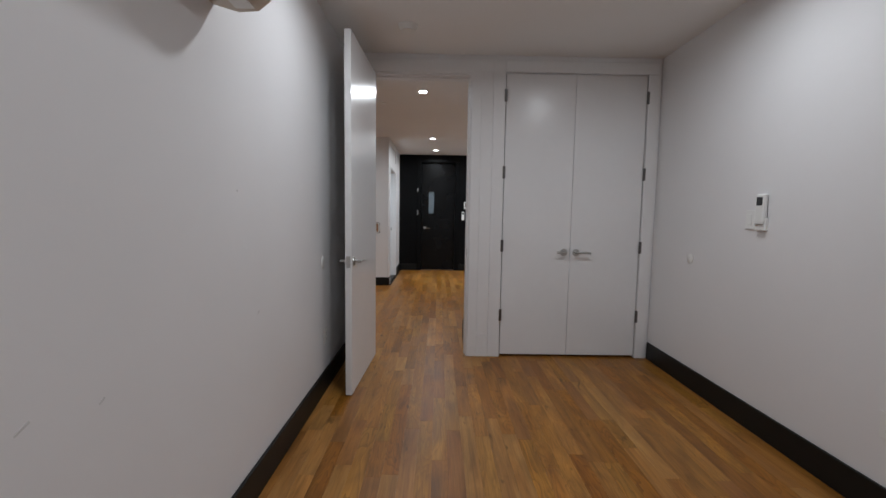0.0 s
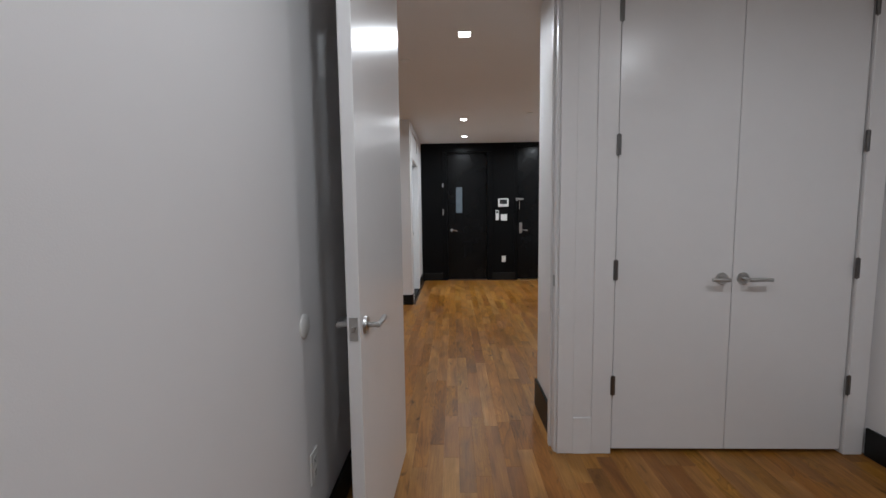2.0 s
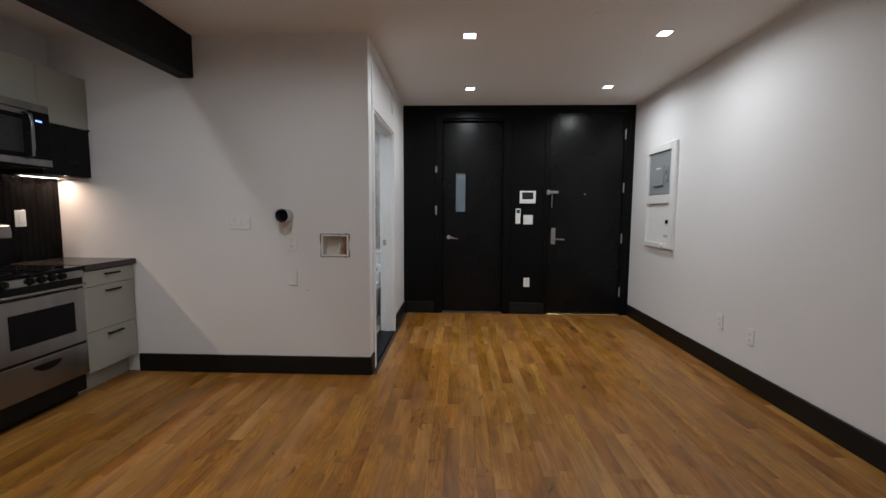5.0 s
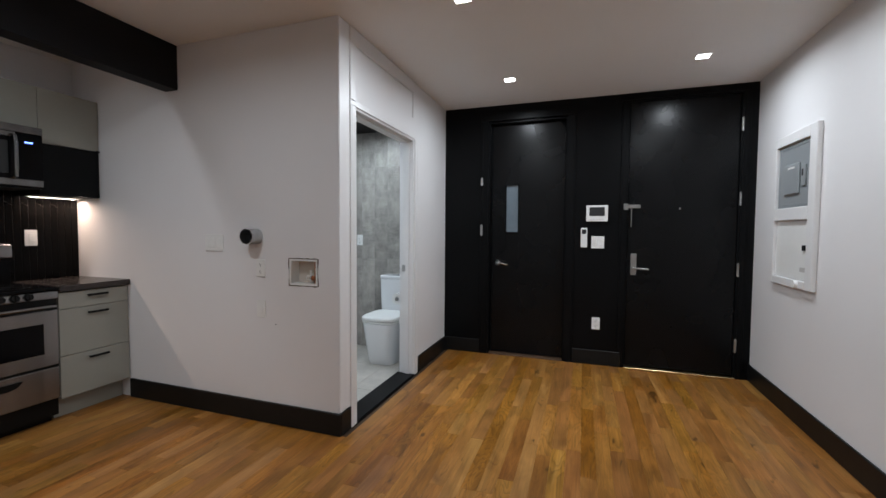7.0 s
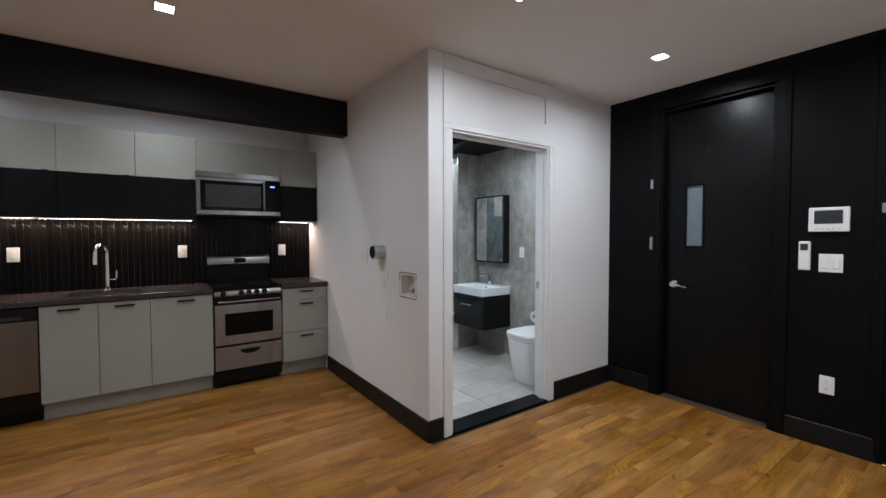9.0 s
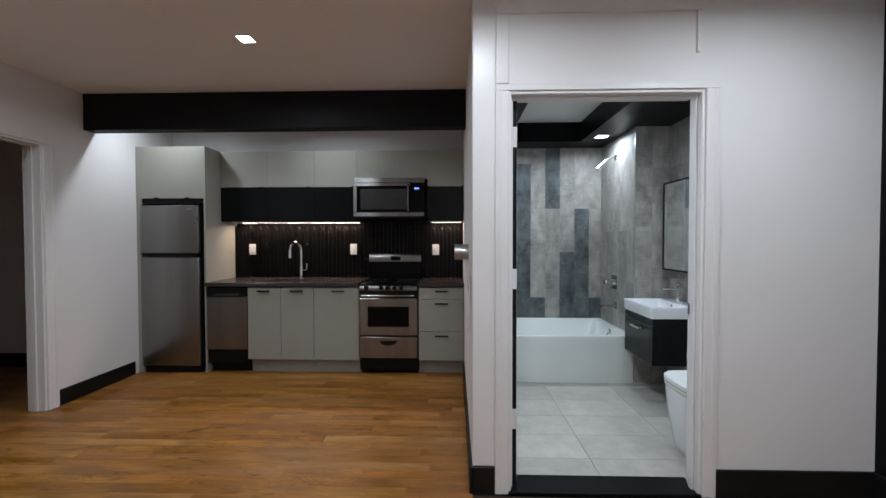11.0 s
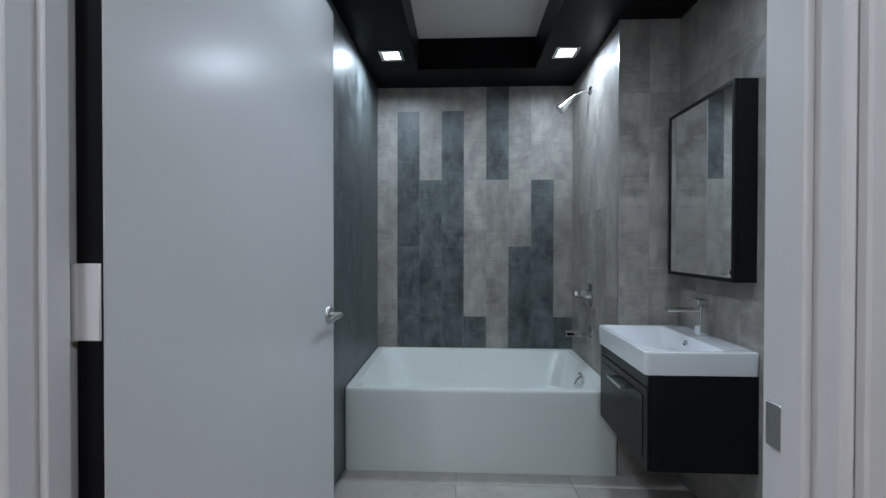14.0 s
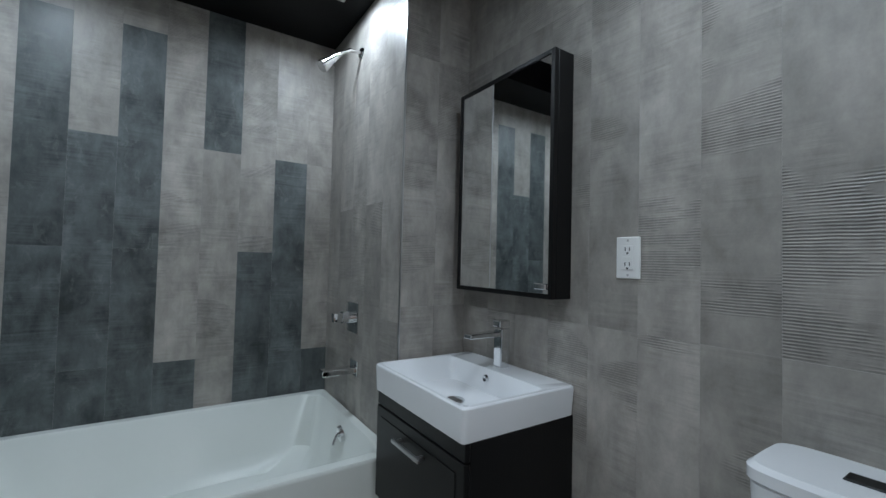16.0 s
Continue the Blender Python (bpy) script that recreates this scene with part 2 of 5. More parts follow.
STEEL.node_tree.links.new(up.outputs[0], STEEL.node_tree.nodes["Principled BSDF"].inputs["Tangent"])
STEELV = mat("brushed_steel_dark", (0.27, 0.264, 0.258), 0.33, 1.0, second=(0.22, 0.215, 0.21), scale=3, stretch=(2, 2, 0.12), rough_var=0.05, fine=0.2)
STEELD = mat("dull_steel", (0.25, 0.235, 0.22), 0.34, 1.0, second=(0.20, 0.19, 0.18), scale=3, stretch=(0.3, 3, 0.15), rough_var=0.05, fine=0.2)
HINGE = mat("dull_hinge_metal", (0.17, 0.165, 0.16), 0.42, 1.0, scale=20)
NICKEL = mat("satin_nickel", (0.50, 0.50, 0.49), 0.34, 1.0, scale=20, rough_var=0.05)
CHROME = mat("chrome", (0.78, 0.79, 0.80), 0.07, 1.0, scale=20, rough_var=0.03)
BLKPL = mat("black_plastic", (0.006, 0.006, 0.006), 0.38, spec=0.16, scale=20)
BGLASS = mat("black_appliance_glass", (0.004, 0.004, 0.0045), 0.08, spec=0.10, scale=10, rough_var=0.02)
WHPL = mat("white_plastic", (0.80, 0.80, 0.78), 0.35, scale=20, second=(0.77, 0.77, 0.75))
SLOT = mat("dark_slot", (0.02, 0.02, 0.02), 0.6, scale=30)
CERAM = mat("white_ceramic", (0.82, 0.83, 0.84), 0.07, scale=6, second=(0.80, 0.81, 0.82), rough_var=0.03, coat=0.4)
ACRYL = mat("white_acrylic", (0.72, 0.745, 0.705), 0.24, scale=4, second=(0.70, 0.725, 0.685), rough_var=0.04)
ESPRESSO = mat("espresso_veneer", (0.007, 0.0068, 0.007), 0.34, spec=0.25, scale=5, stretch=(1, 1, 0.1), second=(0.005, 0.0048, 0.005), bump=0.1, bump_scale=120)
BRASS = mat("brass_threshold", (0.62, 0.46, 0.24), 0.3, 1.0, scale=30)
COPPER = mat("copper_pipe", (0.62, 0.28, 0.15), 0.28, 1.0, scale=30)
GALV = mat("galvanised_duct", (0.52, 0.53, 0.54), 0.34, 1.0, scale=25, second=(0.40, 0.41, 0.42))
PANELG = mat("grey_panel_enamel", (0.27, 0.29, 0.30), 0.4, scale=5, second=(0.25, 0.27, 0.28))
RAWWOOD = mat("raw_wood", (0.10, 0.055, 0.028), 0.6, scale=20, stretch=(1, 8, 1), second=(0.06, 0.03, 0.015))
SCREEN = mat("dark_screen", (0.03, 0.032, 0.034), 0.12, scale=10, rough_var=0.02)
GROUT = mat("grout", (0.33, 0.32, 0.305), 0.8, scale=30, second=(0.27, 0.265, 0.255), bump=0.2, bump_scale=300)
SUB = mat("floor_base", (0.06, 0.035, 0.02), 0.8, scale=10)
BEIGE = mat("beige_plastic", (0.62, 0.55, 0.47), 0.4, scale=10)
MARK = mat("wall_scuff", (0.50, 0.49, 0.48), 0.7, scale=60)
SCUFF = mat("faint_scuff", (0.64, 0.63, 0.625), 0.6, scale=60, second=(0.56, 0.55, 0.545))
INK = mat("dark_ink", (0.03, 0.03, 0.03), 0.6, scale=60)
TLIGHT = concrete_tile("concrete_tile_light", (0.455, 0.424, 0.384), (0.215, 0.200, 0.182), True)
TDARK = concrete_tile("concrete_tile_dark", (0.165, 0.184, 0.184), (0.040, 0.048, 0.048), False, 0.35)
TFLOOR = concrete_tile("concrete_floor_tile", (0.49, 0.458, 0.412), (0.36, 0.338, 0.306), False)
OAKP, OAKS = oak("oak_strip", False), oak("oak_strip_joined", True)
MIRROR = mat("mirror_silver", (0.86, 0.88, 0.88), 0.015, 1.0, scale=4, rough_var=0.01, second=(0.85, 0.87, 0.87))
PANE = mat("frosted_lite", (0.17, 0.21, 0.24), 0.22, scale=8, second=(0.13, 0.165, 0.195))
MWGLASS = mat("microwave_screen", (0.014, 0.0145, 0.015), 0.3, scale=30)
SPLGROUT = mat("dark_grout", (0.075, 0.068, 0.063), 0.30, spec=0.3, scale=40)
LENS_L = glow("lamp_lens_living", (0.95, 0.97, 1.0), 14.0)
LENS_B = glow("lamp_lens_bath", (0.92, 0.97, 1.0), 16.0)
STRIPM = glow("led_strip_lens", (1.0, 0.80, 0.66), 2.0)
CHIPM = glow("led_chips", (1.0, 0.88, 0.78), 30.0)
BLUE = glow("blue_digits", (0.1, 0.2, 1.0), 6.0)


# ---- mesh helpers ----
INV = {}


def bx(bm, x0, x1, y0, y1, z0, z1, bevel=0.0, seg=1):
    """A box between two corners, with rounded edges."""
    r = bmesh.ops.create_cube(bm, size=1.0, matrix=Matrix.Translation(((x0 + x1) / 2, (y0 + y1) / 2, (z0 + z1) / 2)) @ Matrix.Diagonal((x1 - x0, y1 - y0, z1 - z0, 1)))
    if bevel:
        es = list({e for v in r["verts"] for e in v.link_edges})
        bmesh.ops.bevel(bm, geom=es, offset=bevel, segments=seg, affect="EDGES", profile=0.5)
    return bm


def box(*a, **k):
    return bx(bmesh.new(), *a, **k)


def cyl(bm, p0, p1, r0, r1=None, seg=20):
    """A round bar or cone between two points."""
    a, b = Vector(p0), Vector(p1)
    d = b - a
    m = Matrix.Translation((a + b) / 2) @ d.to_track_quat("Z", "Y").to_matrix().to_4x4()
    bmesh.ops.create_cone(bm, cap_ends=True, segments=seg, radius1=r0, radius2=r0 if r1 is None else r1, depth=d.length, matrix=m)
    return bm


def tube(bm, pts, r, seg=12):
    """A bent round bar through points."""
    pts = [Vector(p) for p in pts]
    rings = []
    up = Vector((0.3, 0.5, 0.81)).normalized()
    for k, p in enumerate(pts):
        d = (pts[min(k + 1, len(pts) - 1)] - pts[max(k - 1, 0)]).normalized()
        s = d.cross(up).normalized()
        u = s.cross(d)
        rings.append([bm.verts.new(p + r * (math.cos(2 * math.pi * q / seg) * s + math.sin(2 * math.pi * q / seg) * u)) for q in range(seg)])
    for a, b in zip(rings, rings[1:]):
        for q in range(seg):
            bm.faces.new((a[q], a[(q + 1) % seg], b[(q + 1) % seg], b[q]))
    bm.faces.new(rings[0])
    bm.faces.new(rings[-1][::-1])
    return bm


def loft(bm, rings, cap=True):
    """Skin over rings of equal length."""
    vs = [[bm.verts.new(p) for p in r] for r in rings]
    for a, b in zip(vs, vs[1:]):
        for q in range(len(a)):
            bm.faces.new((a[q], a[(q + 1) % len(a)], b[(q + 1) % len(a)], b[q]))
    if cap:
        bm.faces.new(vs[0][::-1])
        bm.faces.new(vs[-1])
    return bm


def oval(cx, cy, z, rx, ry, n=32, power=2.0):
    """A rounded outline at height z: power 2 is an ellipse, higher is squarer."""
    out = []
    for k in range(n):
        a = 2 * math.pi * k / n
        c, s = math.cos(a), math.sin(a)
        out.append((cx + rx * math.copysign(abs(c) ** (2 / power), c), cy + ry * math.copysign(abs(s) ** (2 / power), s), z))
    return out


def link(name, bm, material, smooth=False):
    bmesh.ops.recalc_face_normals(bm, faces=bm.faces)
    me = bpy.data.meshes.new(name)
    bm.to_mesh(me)
    bm.free()
    me.materials.append(material)
    if smooth:
        me.polygons.foreach_set("use_smooth", [True] * len(me.polygons))
        me.set_sharp_from_angle(angle=radians(38))
    return new(name, me)


def part(name, bm, material, parent, label="", smooth=False):
    """One mesh under a thing or a part."""
    ob = link(name, bm, material, smooth)
    ob.parent = parent
    if parent in INV:
        ob.matrix_parent_inverse = INV[parent]
    return tagged(ob, label)


def thing(name, base, label, category, group="", turn=None):
    """An Empty at a thing's base. Its parts are given in world places, or, with turn (degrees about z), in places of its own."""
    ob = new(name)
    if turn is None:
        ob.matrix_basis = Matrix.Translation(base)
        INV[ob] = Matrix.Translation(base).inverted()
    else:
        ob.matrix_basis = pose(*base, 0, 0, turn)
    return tagged(ob, label, category, group)


def solid(name, bm, material, label, category, group="", smooth=False):
    """A thing that is one mesh, with its origin at its base."""
    lo = [min(v.co[k] for v in bm.verts) for k in range(3)]
    hi = [max(v.co[k] for v in bm.verts) for k in range(3)]
    c = Vector(((lo[0] + hi[0]) / 2, (lo[1] + hi[1]) / 2, lo[2]))
    bmesh.ops.translate(bm, verts=bm.verts, vec=-c)
    ob = link(name, bm, material, smooth)
    ob.location = c
    return tagged(ob, label, category, group)


def structure(name, bm, material, label, category, smooth=False):
    return tagged(link(name, bm, material, smooth), label, category, kind="structure")


def area(name, m, sx, sy, watts, colour, spread=168):
    d = bpy.data.lights.new(name, "AREA")
    d.shape, d.size, d.size_y, d.energy, d.color, d.spread = "RECTANGLE", sx, sy, watts, colour, radians(spread)
    ob = new(name, d)
    ob.matrix_basis = m
    return ob

# ---- the plan, in metres ----
XL, XR, XRL = -0.735, 2.016, 2.045          # bedroom's left wall, the long right wall
YB0, YB1, YBL = -1.6, 4.415, 4.56   # bedroom's back, its door wall, that wall's living-room face
YK = 4.76                      # south wall of the kitchen
XK = -3.27                     # tiled wall behind the kitchen
YW = 8.07                      # wall with the laundry box
XW, XBI = -0.812, -0.948         # bathroom's door wall, both faces
YN = 10.145                    # black wall
XT, YT0, YT1, YM = -3.425, 8.200, 9.655, 9.966   # bathroom: tub wall, south wall, shower wall, mirror wall
ZC, ZBC, ZS = 2.615, 2.670, 2.392   # ceilings: living room, bedroom, bathroom soffit

# ---- walls, floors, ceilings ----
w = structure
w("wall_bedroom_left", box(XL - 0.12, XL, YB0 - 0.12, YB1, 0, ZBC), WALL, "grey-white painted plaster wall with small scuffs", "wall")
bm = bmesh.new()
bx(bm, XR, XR + 0.14, YB0 - 0.12, 4.92, 0, 2.75)
bx(bm, XRL, XR + 0.14, 4.92, YN + 0.3, 0, 2.75)
w("wall_right", bm, WALL, "long grey-white painted wall through both rooms", "wall")
w("wall_bedroom_back", box(XL, XR, YB0 - 0.12, YB0, 0, ZBC), WALL, "plain grey-white painted wall behind the bedroom", "wall")
bm = bmesh.new()
bx(bm, XL - 0.12, -0.545, YB1, YBL, 0, 2.75)
bx(bm, -0.545, 0.354, YB1, YBL, 2.51, 2.75)
bx(bm, 0.354, 0.648, YB1, YBL, 0, 2.75)
bx(bm, 0.648, 1.895, YB1, YBL, 2.525, 2.75)
bx(bm, 1.895, XR, YB1, YBL, 0, 2.75)
w("wall_bedroom_door", bm, WALL, "white painted wall with a doorway and a closet opening", "wall")
bm = bmesh.new()
bx(bm, 0.362, 0.472, YBL, 4.97, 0, 2.75)
bx(bm, 0.472, XRL, 4.87, 4.97, 0, 2.75)
w("wall_closet", bm, WALL, "white painted closet wall standing into the living room", "wall")
bm = bmesh.new()
bx(bm, XK - 0.14, -1.775, YK - 0.14, YK, 0, 2.75)
bx(bm, -1.775, -1.02, YK - 0.14, YK, 2.10, 2.75)
bx(bm, -1.02, XL - 0.12, YK - 0.14, YK, 0, 2.75)
bx(bm, XL - 0.12, -0.72, YBL, YK, 0, 2.75)
w("wall_south", bm, WALL, "white painted kitchen wall with a side doorway", "wall")
w("wall_kitchen_back", box(XK - 0.14, XK - 0.012, YK, YW, 0, 2.75), WALL, "white painted wall behind the kitchen cabinets", "wall")
bm = bmesh.new()
bx(bm, XT - 0.10, -1.185, YW, YT0 - 0.008, 0, 2.75)
bx(bm, -1.185, -0.972, YW, YT0 - 0.008, 0, 0.950)
bx(bm, -1.185, -0.972, YW, YT0 - 0.008, 1.116, 2.75)
bx(bm, -1.185, -0.972, YW + 0.085, YT0 - 0.008, 0.950, 1.116)
bx(bm, -0.972, XBI, YW, YT0 - 0.008, 0, 2.75)
w("wall_laundry", bm, WALL, "white painted partition with a recessed laundry box", "wall")
bm = bmesh.new()
bx(bm, XBI, XW, YW, 8.258, 0, 2.75)
bx(bm, XBI, XW, 8.258, 9.262, 2.115, 2.75)
bx(bm, XBI, XW, 9.262, YN, 0, 2.75)
w("wall_bathroom_door", bm, WALL, "white painted wall with the bathroom doorway", "wall")
for nm, x0, x1, z0, say in (("wall_black_left", XW, -0.33, 0, "satin black painted wall beside the service door"), ("wall_black_service_head", -0.33, 0.46, 2.455, "satin black painted wall over the service door"),
                            ("wall_black_middle", 0.46, 1.01, 0, "satin black painted wall between the two doors"), ("wall_black_entry_head", 1.01, 1.935, 2.55, "satin black painted wall over the entrance door"),
                            ("wall_black_right", 1.935, XRL, 0, "narrow satin black painted wall beside the entrance door")):
    w(nm, box(x0, x1, YN, YN + 0.16, z0, 2.75), BLACK, say, "wall")
w("wall_corridor", box(XW, XRL, YN + 0.162, YN + 0.28, 0, 2.75), BLACKM, "dark wall that closes the place behind the doors", "wall")
bm = bmesh.new()
bx(bm, XT - 0.12, XT - 0.010, YT0 - 0.008, YM + 0.12, 0, 2.75)
bx(bm, XT - 0.010, XBI, YM + 0.010, YM + 0.12, 0, 2.75)
bx(bm, XT - 0.010, -2.545, YT1 + 0.010, YM + 0.010, 0, 2.75)
w("wall_bathroom", bm, GROUT, "grey grouted bathroom walls under the tiles", "wall")
w("ceiling_bedroom", box(XL, XR, YB0, YB1, ZBC, ZBC + 0.1), CEIL, "white painted bedroom ceiling", "ceiling")
bm = bmesh.new()
bx(bm, XK - 0.012, XRL, YBL, YW, ZC, ZC + 0.1)
bx(bm, XW, XRL, YW, YN, ZC, ZC + 0.1)
w("ceiling_living", bm, CEIL, "white painted living room ceiling", "ceiling")
bm = bmesh.new()
TX0, TX1, TY0, TY1 = -3.105, -1.35, 8.539, 9.323
def soffit_rect(x0, x1, y0, y1, z):
    return [(x0, y0, z), (x1, y0, z), (x1, y1, z), (x0, y1, z)]


OUT, INN = (XT - 0.01, XBI, YT0 - 0.008, YM + 0.01), (TX0, TX1, TY0, TY1)
loft(bm, [soffit_rect(*OUT, ZS), soffit_rect(*INN, ZS), soffit_rect(*INN, 2.66), soffit_rect(*OUT, 2.66), soffit_rect(*OUT, ZS)], cap=False)
bmesh.ops.remove_doubles(bm, verts=bm.verts, dist=0.0001)
w("ceiling_bath_soffit", bm, BLACK, "satin black dropped bathroom soffit around a tray", "ceiling")
w("ceiling_bath_tray", box(TX0, TX1, TY0, TY1, 2.598, 2.66), CEIL, "white recessed panel of the bathroom ceiling", "ceiling")
w("kitchen_beam", box(-2.262, -2.140, YK, YW, 2.300, ZC - 0.003, bevel=0.004), BLACKM, "flat black beam across the kitchen ceiling", "beam")
# the dim side room
bm = bmesh.new()
bx(bm, -3.0, -2.88, 1.6, YK - 0.14, 0, 2.75)
bx(bm, -2.88, XL - 0.12, 1.6, 1.72, 0, 2.75)
w("wall_side_room", bm, WALL, "white painted walls of the unlit side room", "wall")
w("ceiling_side_room", box(-2.88, XL - 0.12, 1.72, YK - 0.14, 2.61, 2.7), CEIL, "white ceiling of the unlit side room", "ceiling")
bm = bmesh.new()
bx(bm, XL, XR, YB0, YBL, -0.06, -0.014)
bx(bm, XK, XRL, YBL, YW, -0.06, -0.014)
bx(bm, XW, XRL, YW, YN + 0.3, -0.06, -0.014)
bx(bm, -2.88, XL, 1.6, YBL, -0.06, -0.014)
FLOOR = w("floor", bm, SUB, "golden brown oak strip floor with satin lacquer", "floor")
bm = bmesh.new()
bx(bm, XT - 0.01, XBI, YT0 - 0.008, YM + 0.01, -0.06, -0.012)
BATHFLOOR = w("floor_bathroom", bm, GROUT, "pale grey concrete-look tiled bathroom floor", "floor")
w("door_saddle", box(XBI - 0.02, XW + 0.012, 8.258, 9.262, -0.014, 0.012, bevel=0.004), BLACK, "black stone saddle in the bathroom doorway", "threshold")


def baseboard(name, x0, x1, y0, y1, z=0.145):
    """Tall black base with an eased top edge and a shoe line."""
    bm = box(x0, x1, y0, y1, 0, z, bevel=0.004)
    return w(name, bm, BASEB, "tall black painted baseboard", "baseboard")


D = 0.016
baseboard("baseboard_bedroom_left", XL, XL + D, YB0, YB1, 0.155)
baseboard("baseboard_bedroom_right", XR - D, XR, YB0, YB1 - 0.02, 0.155)
baseboard("baseboard_bedroom_back", XL + D, XR - D, YB0, YB0 + D, 0.155)
baseboard("baseboard_living_right", XRL - D, XRL, 4.97, YN - 0.002)
baseboard("baseboard_closet_side", 0.362 - D, 0.362, 4.60, 4.985, 0.19)
baseboard("baseboard_closet_back", 0.362, XRL - D, 4.97, 4.97 + D)
baseboard("baseboard_laundry", -2.69, XW + D, YW - D, YW)
baseboard("baseboard_pier", XW, XW + D, YW, 8.188)
baseboard("baseboard_bath_wall", XW, XW + D, 9.333, YN)
baseboard("baseboard_south", -2.66, -1.870, YK, YK + D, 0.13)
baseboard("baseboard_black_left", XW + D, -0.415, YN - D, YN)
baseboard("baseboard_black_middle", 0.545, 0.985, YN - D, YN)
baseboard("baseboard_side_room", -2.86, XL - 0.14, 1.72, 1.72 + D)
baseboard("baseboard_side_room_west", -2.88, -2.88 + D, 1.74, YK - 0.16)


def casing(name, axis, face, a0, a1, top, wide, proud, material, legs=(True, True), head=True, bead=True):
    """Door trim on one wall face: two legs and a head with a stepped inner edge. axis 'y': the wall runs along x."""
    bm = bmesh.new()
    def slab(p0, p1, z0, z1, d0, d1):
        if axis == "y":
            bx(bm, p0, p1, min(face, face + d1), max(face, face + d1), z0, z1, bevel=0.003)
        else:
            bx(bm, min(face, face + d1), max(face, face + d1), p0, p1, z0, z1, bevel=0.003)
    if legs[0]:
        slab(a0 - wide, a0, 0, top, 0, proud)
        if bead:
            slab(a0 - wide + 0.012, a0 - wide + 0.030, 0, top, 0, proud * 1.15)
    if legs[1]:
        slab(a1, a1 + wide, 0, top, 0, proud)
        if bead:
            slab(a1 + wide - 0.030, a1 + wide - 0.012, 0, top, 0, proud * 1.15)
    if head:
        slab(a0 - (wide if legs[0] else 0), a1 + (wide if legs[1] else 0), top + 0.001, top + wide, 0, proud * 1.05)
    return w(name, bm, material, "moulded door casing in " + ("black" if material is BLACK else "white") + " paint", "trim")


casing("trim_bedroom_door", "y", YB1, -0.545, 0.354, 2.51, 0.105, -0.018, TRIM, legs=(True, False), bead=False)
casing("trim_bedroom_door_living", "y", YBL, -0.545, 0.354, 2.49, 0.03, 0.012, TRIM, legs=(True, False))
casing("trim_closet", "y", YB1, 0.648, 1.895, 2.525, 0.10, -0.020, TRIM, legs=(False, True), bead=False)
bm = bmesh.new()
bx(bm, 0.354, 0.440, YB1 - 0.018, YB1, 0.0, 2.62, bevel=0.003)
bx(bm, 0.540, 0.648, YB1 - 0.018, YB1, 0.0, 2.62, bevel=0.003)
bx(bm, 0.440, 0.540, YB1 - 0.018, YB1, 0.0, 0.205, bevel=0.001)
bx(bm, 0.440, 0.540, YB1 - 0.018, YB1, 2.525, 2.62, bevel=0.001)
bx(bm, 0.438, 0.542, YB1 - 0.010, YB1, 0.203, 2.527)
w("trim_door_post", bm, TRIM, "flat white post with a sunk panel beside the closet", "trim")
casing("trim_bathroom_door", "x", XW, 8.258, 9.262, 2.115, 0.070, 0.016, TRIM, head=False)
bm = bmesh.new()
bx(bm, XW, XW + 0.012, 8.19, 9.332, 2.116, 2.150, bevel=0.003)
bx(bm, XW, XW + 0.014, 8.19, 9.235, 2.51, 2.612, bevel=0.003)
bx(bm, XW, XW + 0.014, 8.19, 8.258, 2.151, 2.509, bevel=0.003)
bx(bm, XW, XW + 0.014, 9.213, 9.228, 2.30, 2.509, bevel=0.002)
w("trim_bathroom_transom", bm, TRIM, "white painted panel frame over the bathroom door", "trim")
w("trim_pier_board", box(XW, XW + 0.006, YW + 0.002, 8.188, 0.147, 2.612, bevel=0.002), TRIM, "flat white corner board at the pier", "trim")
casing("trim_side_door", "y", YK, -1.775, -1.02, 2.10, 0.09, 0.016, TRIM)
casing("trim_black_door", "y", YN, -0.33, 0.46, 2.455, 0.085, -0.016, BLACK)
casing("trim_entry_door", "y", YN, 1.01, 1.935, 2.55, 0.055, -0.012, BLACK)


def jamb(name, axis, a0, a1, f0, f1, top, material, stop):
    """Lining of a doorway with a stop bead."""
    bm = bmesh.new()
    t = 0.016
    rows = [(a0, a0 + t, 0, top), (a1 - t, a1, 0, top), (a0 + t, a1 - t, top - t, top)]
    s = [(a0 + t, a0 + t + 0.012, 0, top - t), (a1 - t - 0.012, a1 - t, 0, top - t), (a0 + t + 0.012, a1 - t - 0.012, top - t - 0.012, top - t)]
    for (p0, p1, z0, z1) in rows:
        if axis == "y":
            bx(bm, p0, p1, f0, f1, z0, z1, bevel=0.002)
        else:
            bx(bm, f0 + (0.034 if p0 > a0 + 0.5 else 0.0), f1, p0, p1, z0, z1, bevel=0.002)
    for (p0, p1, z0, z1) in s:
        if axis == "y":
            bx(bm, p0, p1, stop, stop + 0.035, z0, z1, bevel=0.002)
        else:
            bx(bm, stop, stop + 0.035, p0, p1, z0, z1, bevel=0.002)
    return w(name, bm, material, "door lining with stop bead in " + ("black" if material is BLACK else "white") + " paint", "door frame")


JB = jamb("door_frame_bedroom", "y", -0.546, 0.355, YB1 - 0.002, YBL + 0.002, 2.511, TRIM, YB1 + 0.055)
part("strike_plate", box(0.3362, 0.3392, 4.424, 4.456, 0.93, 0.99, bevel=0.001), NICKEL, JB, "satin nickel strike plate")
JT = jamb("door_frame_bathroom", "x", 8.257, 9.263, XBI - 0.002, XW + 0.002, 2.116, TRIM, XW - 0.07)
part("strike_plate", box(XBI + 0.03, XBI + 0.065, 9.243, 9.2465, 0.94, 1.00, bevel=0.001), NICKEL, JT, "satin nickel strike plate")
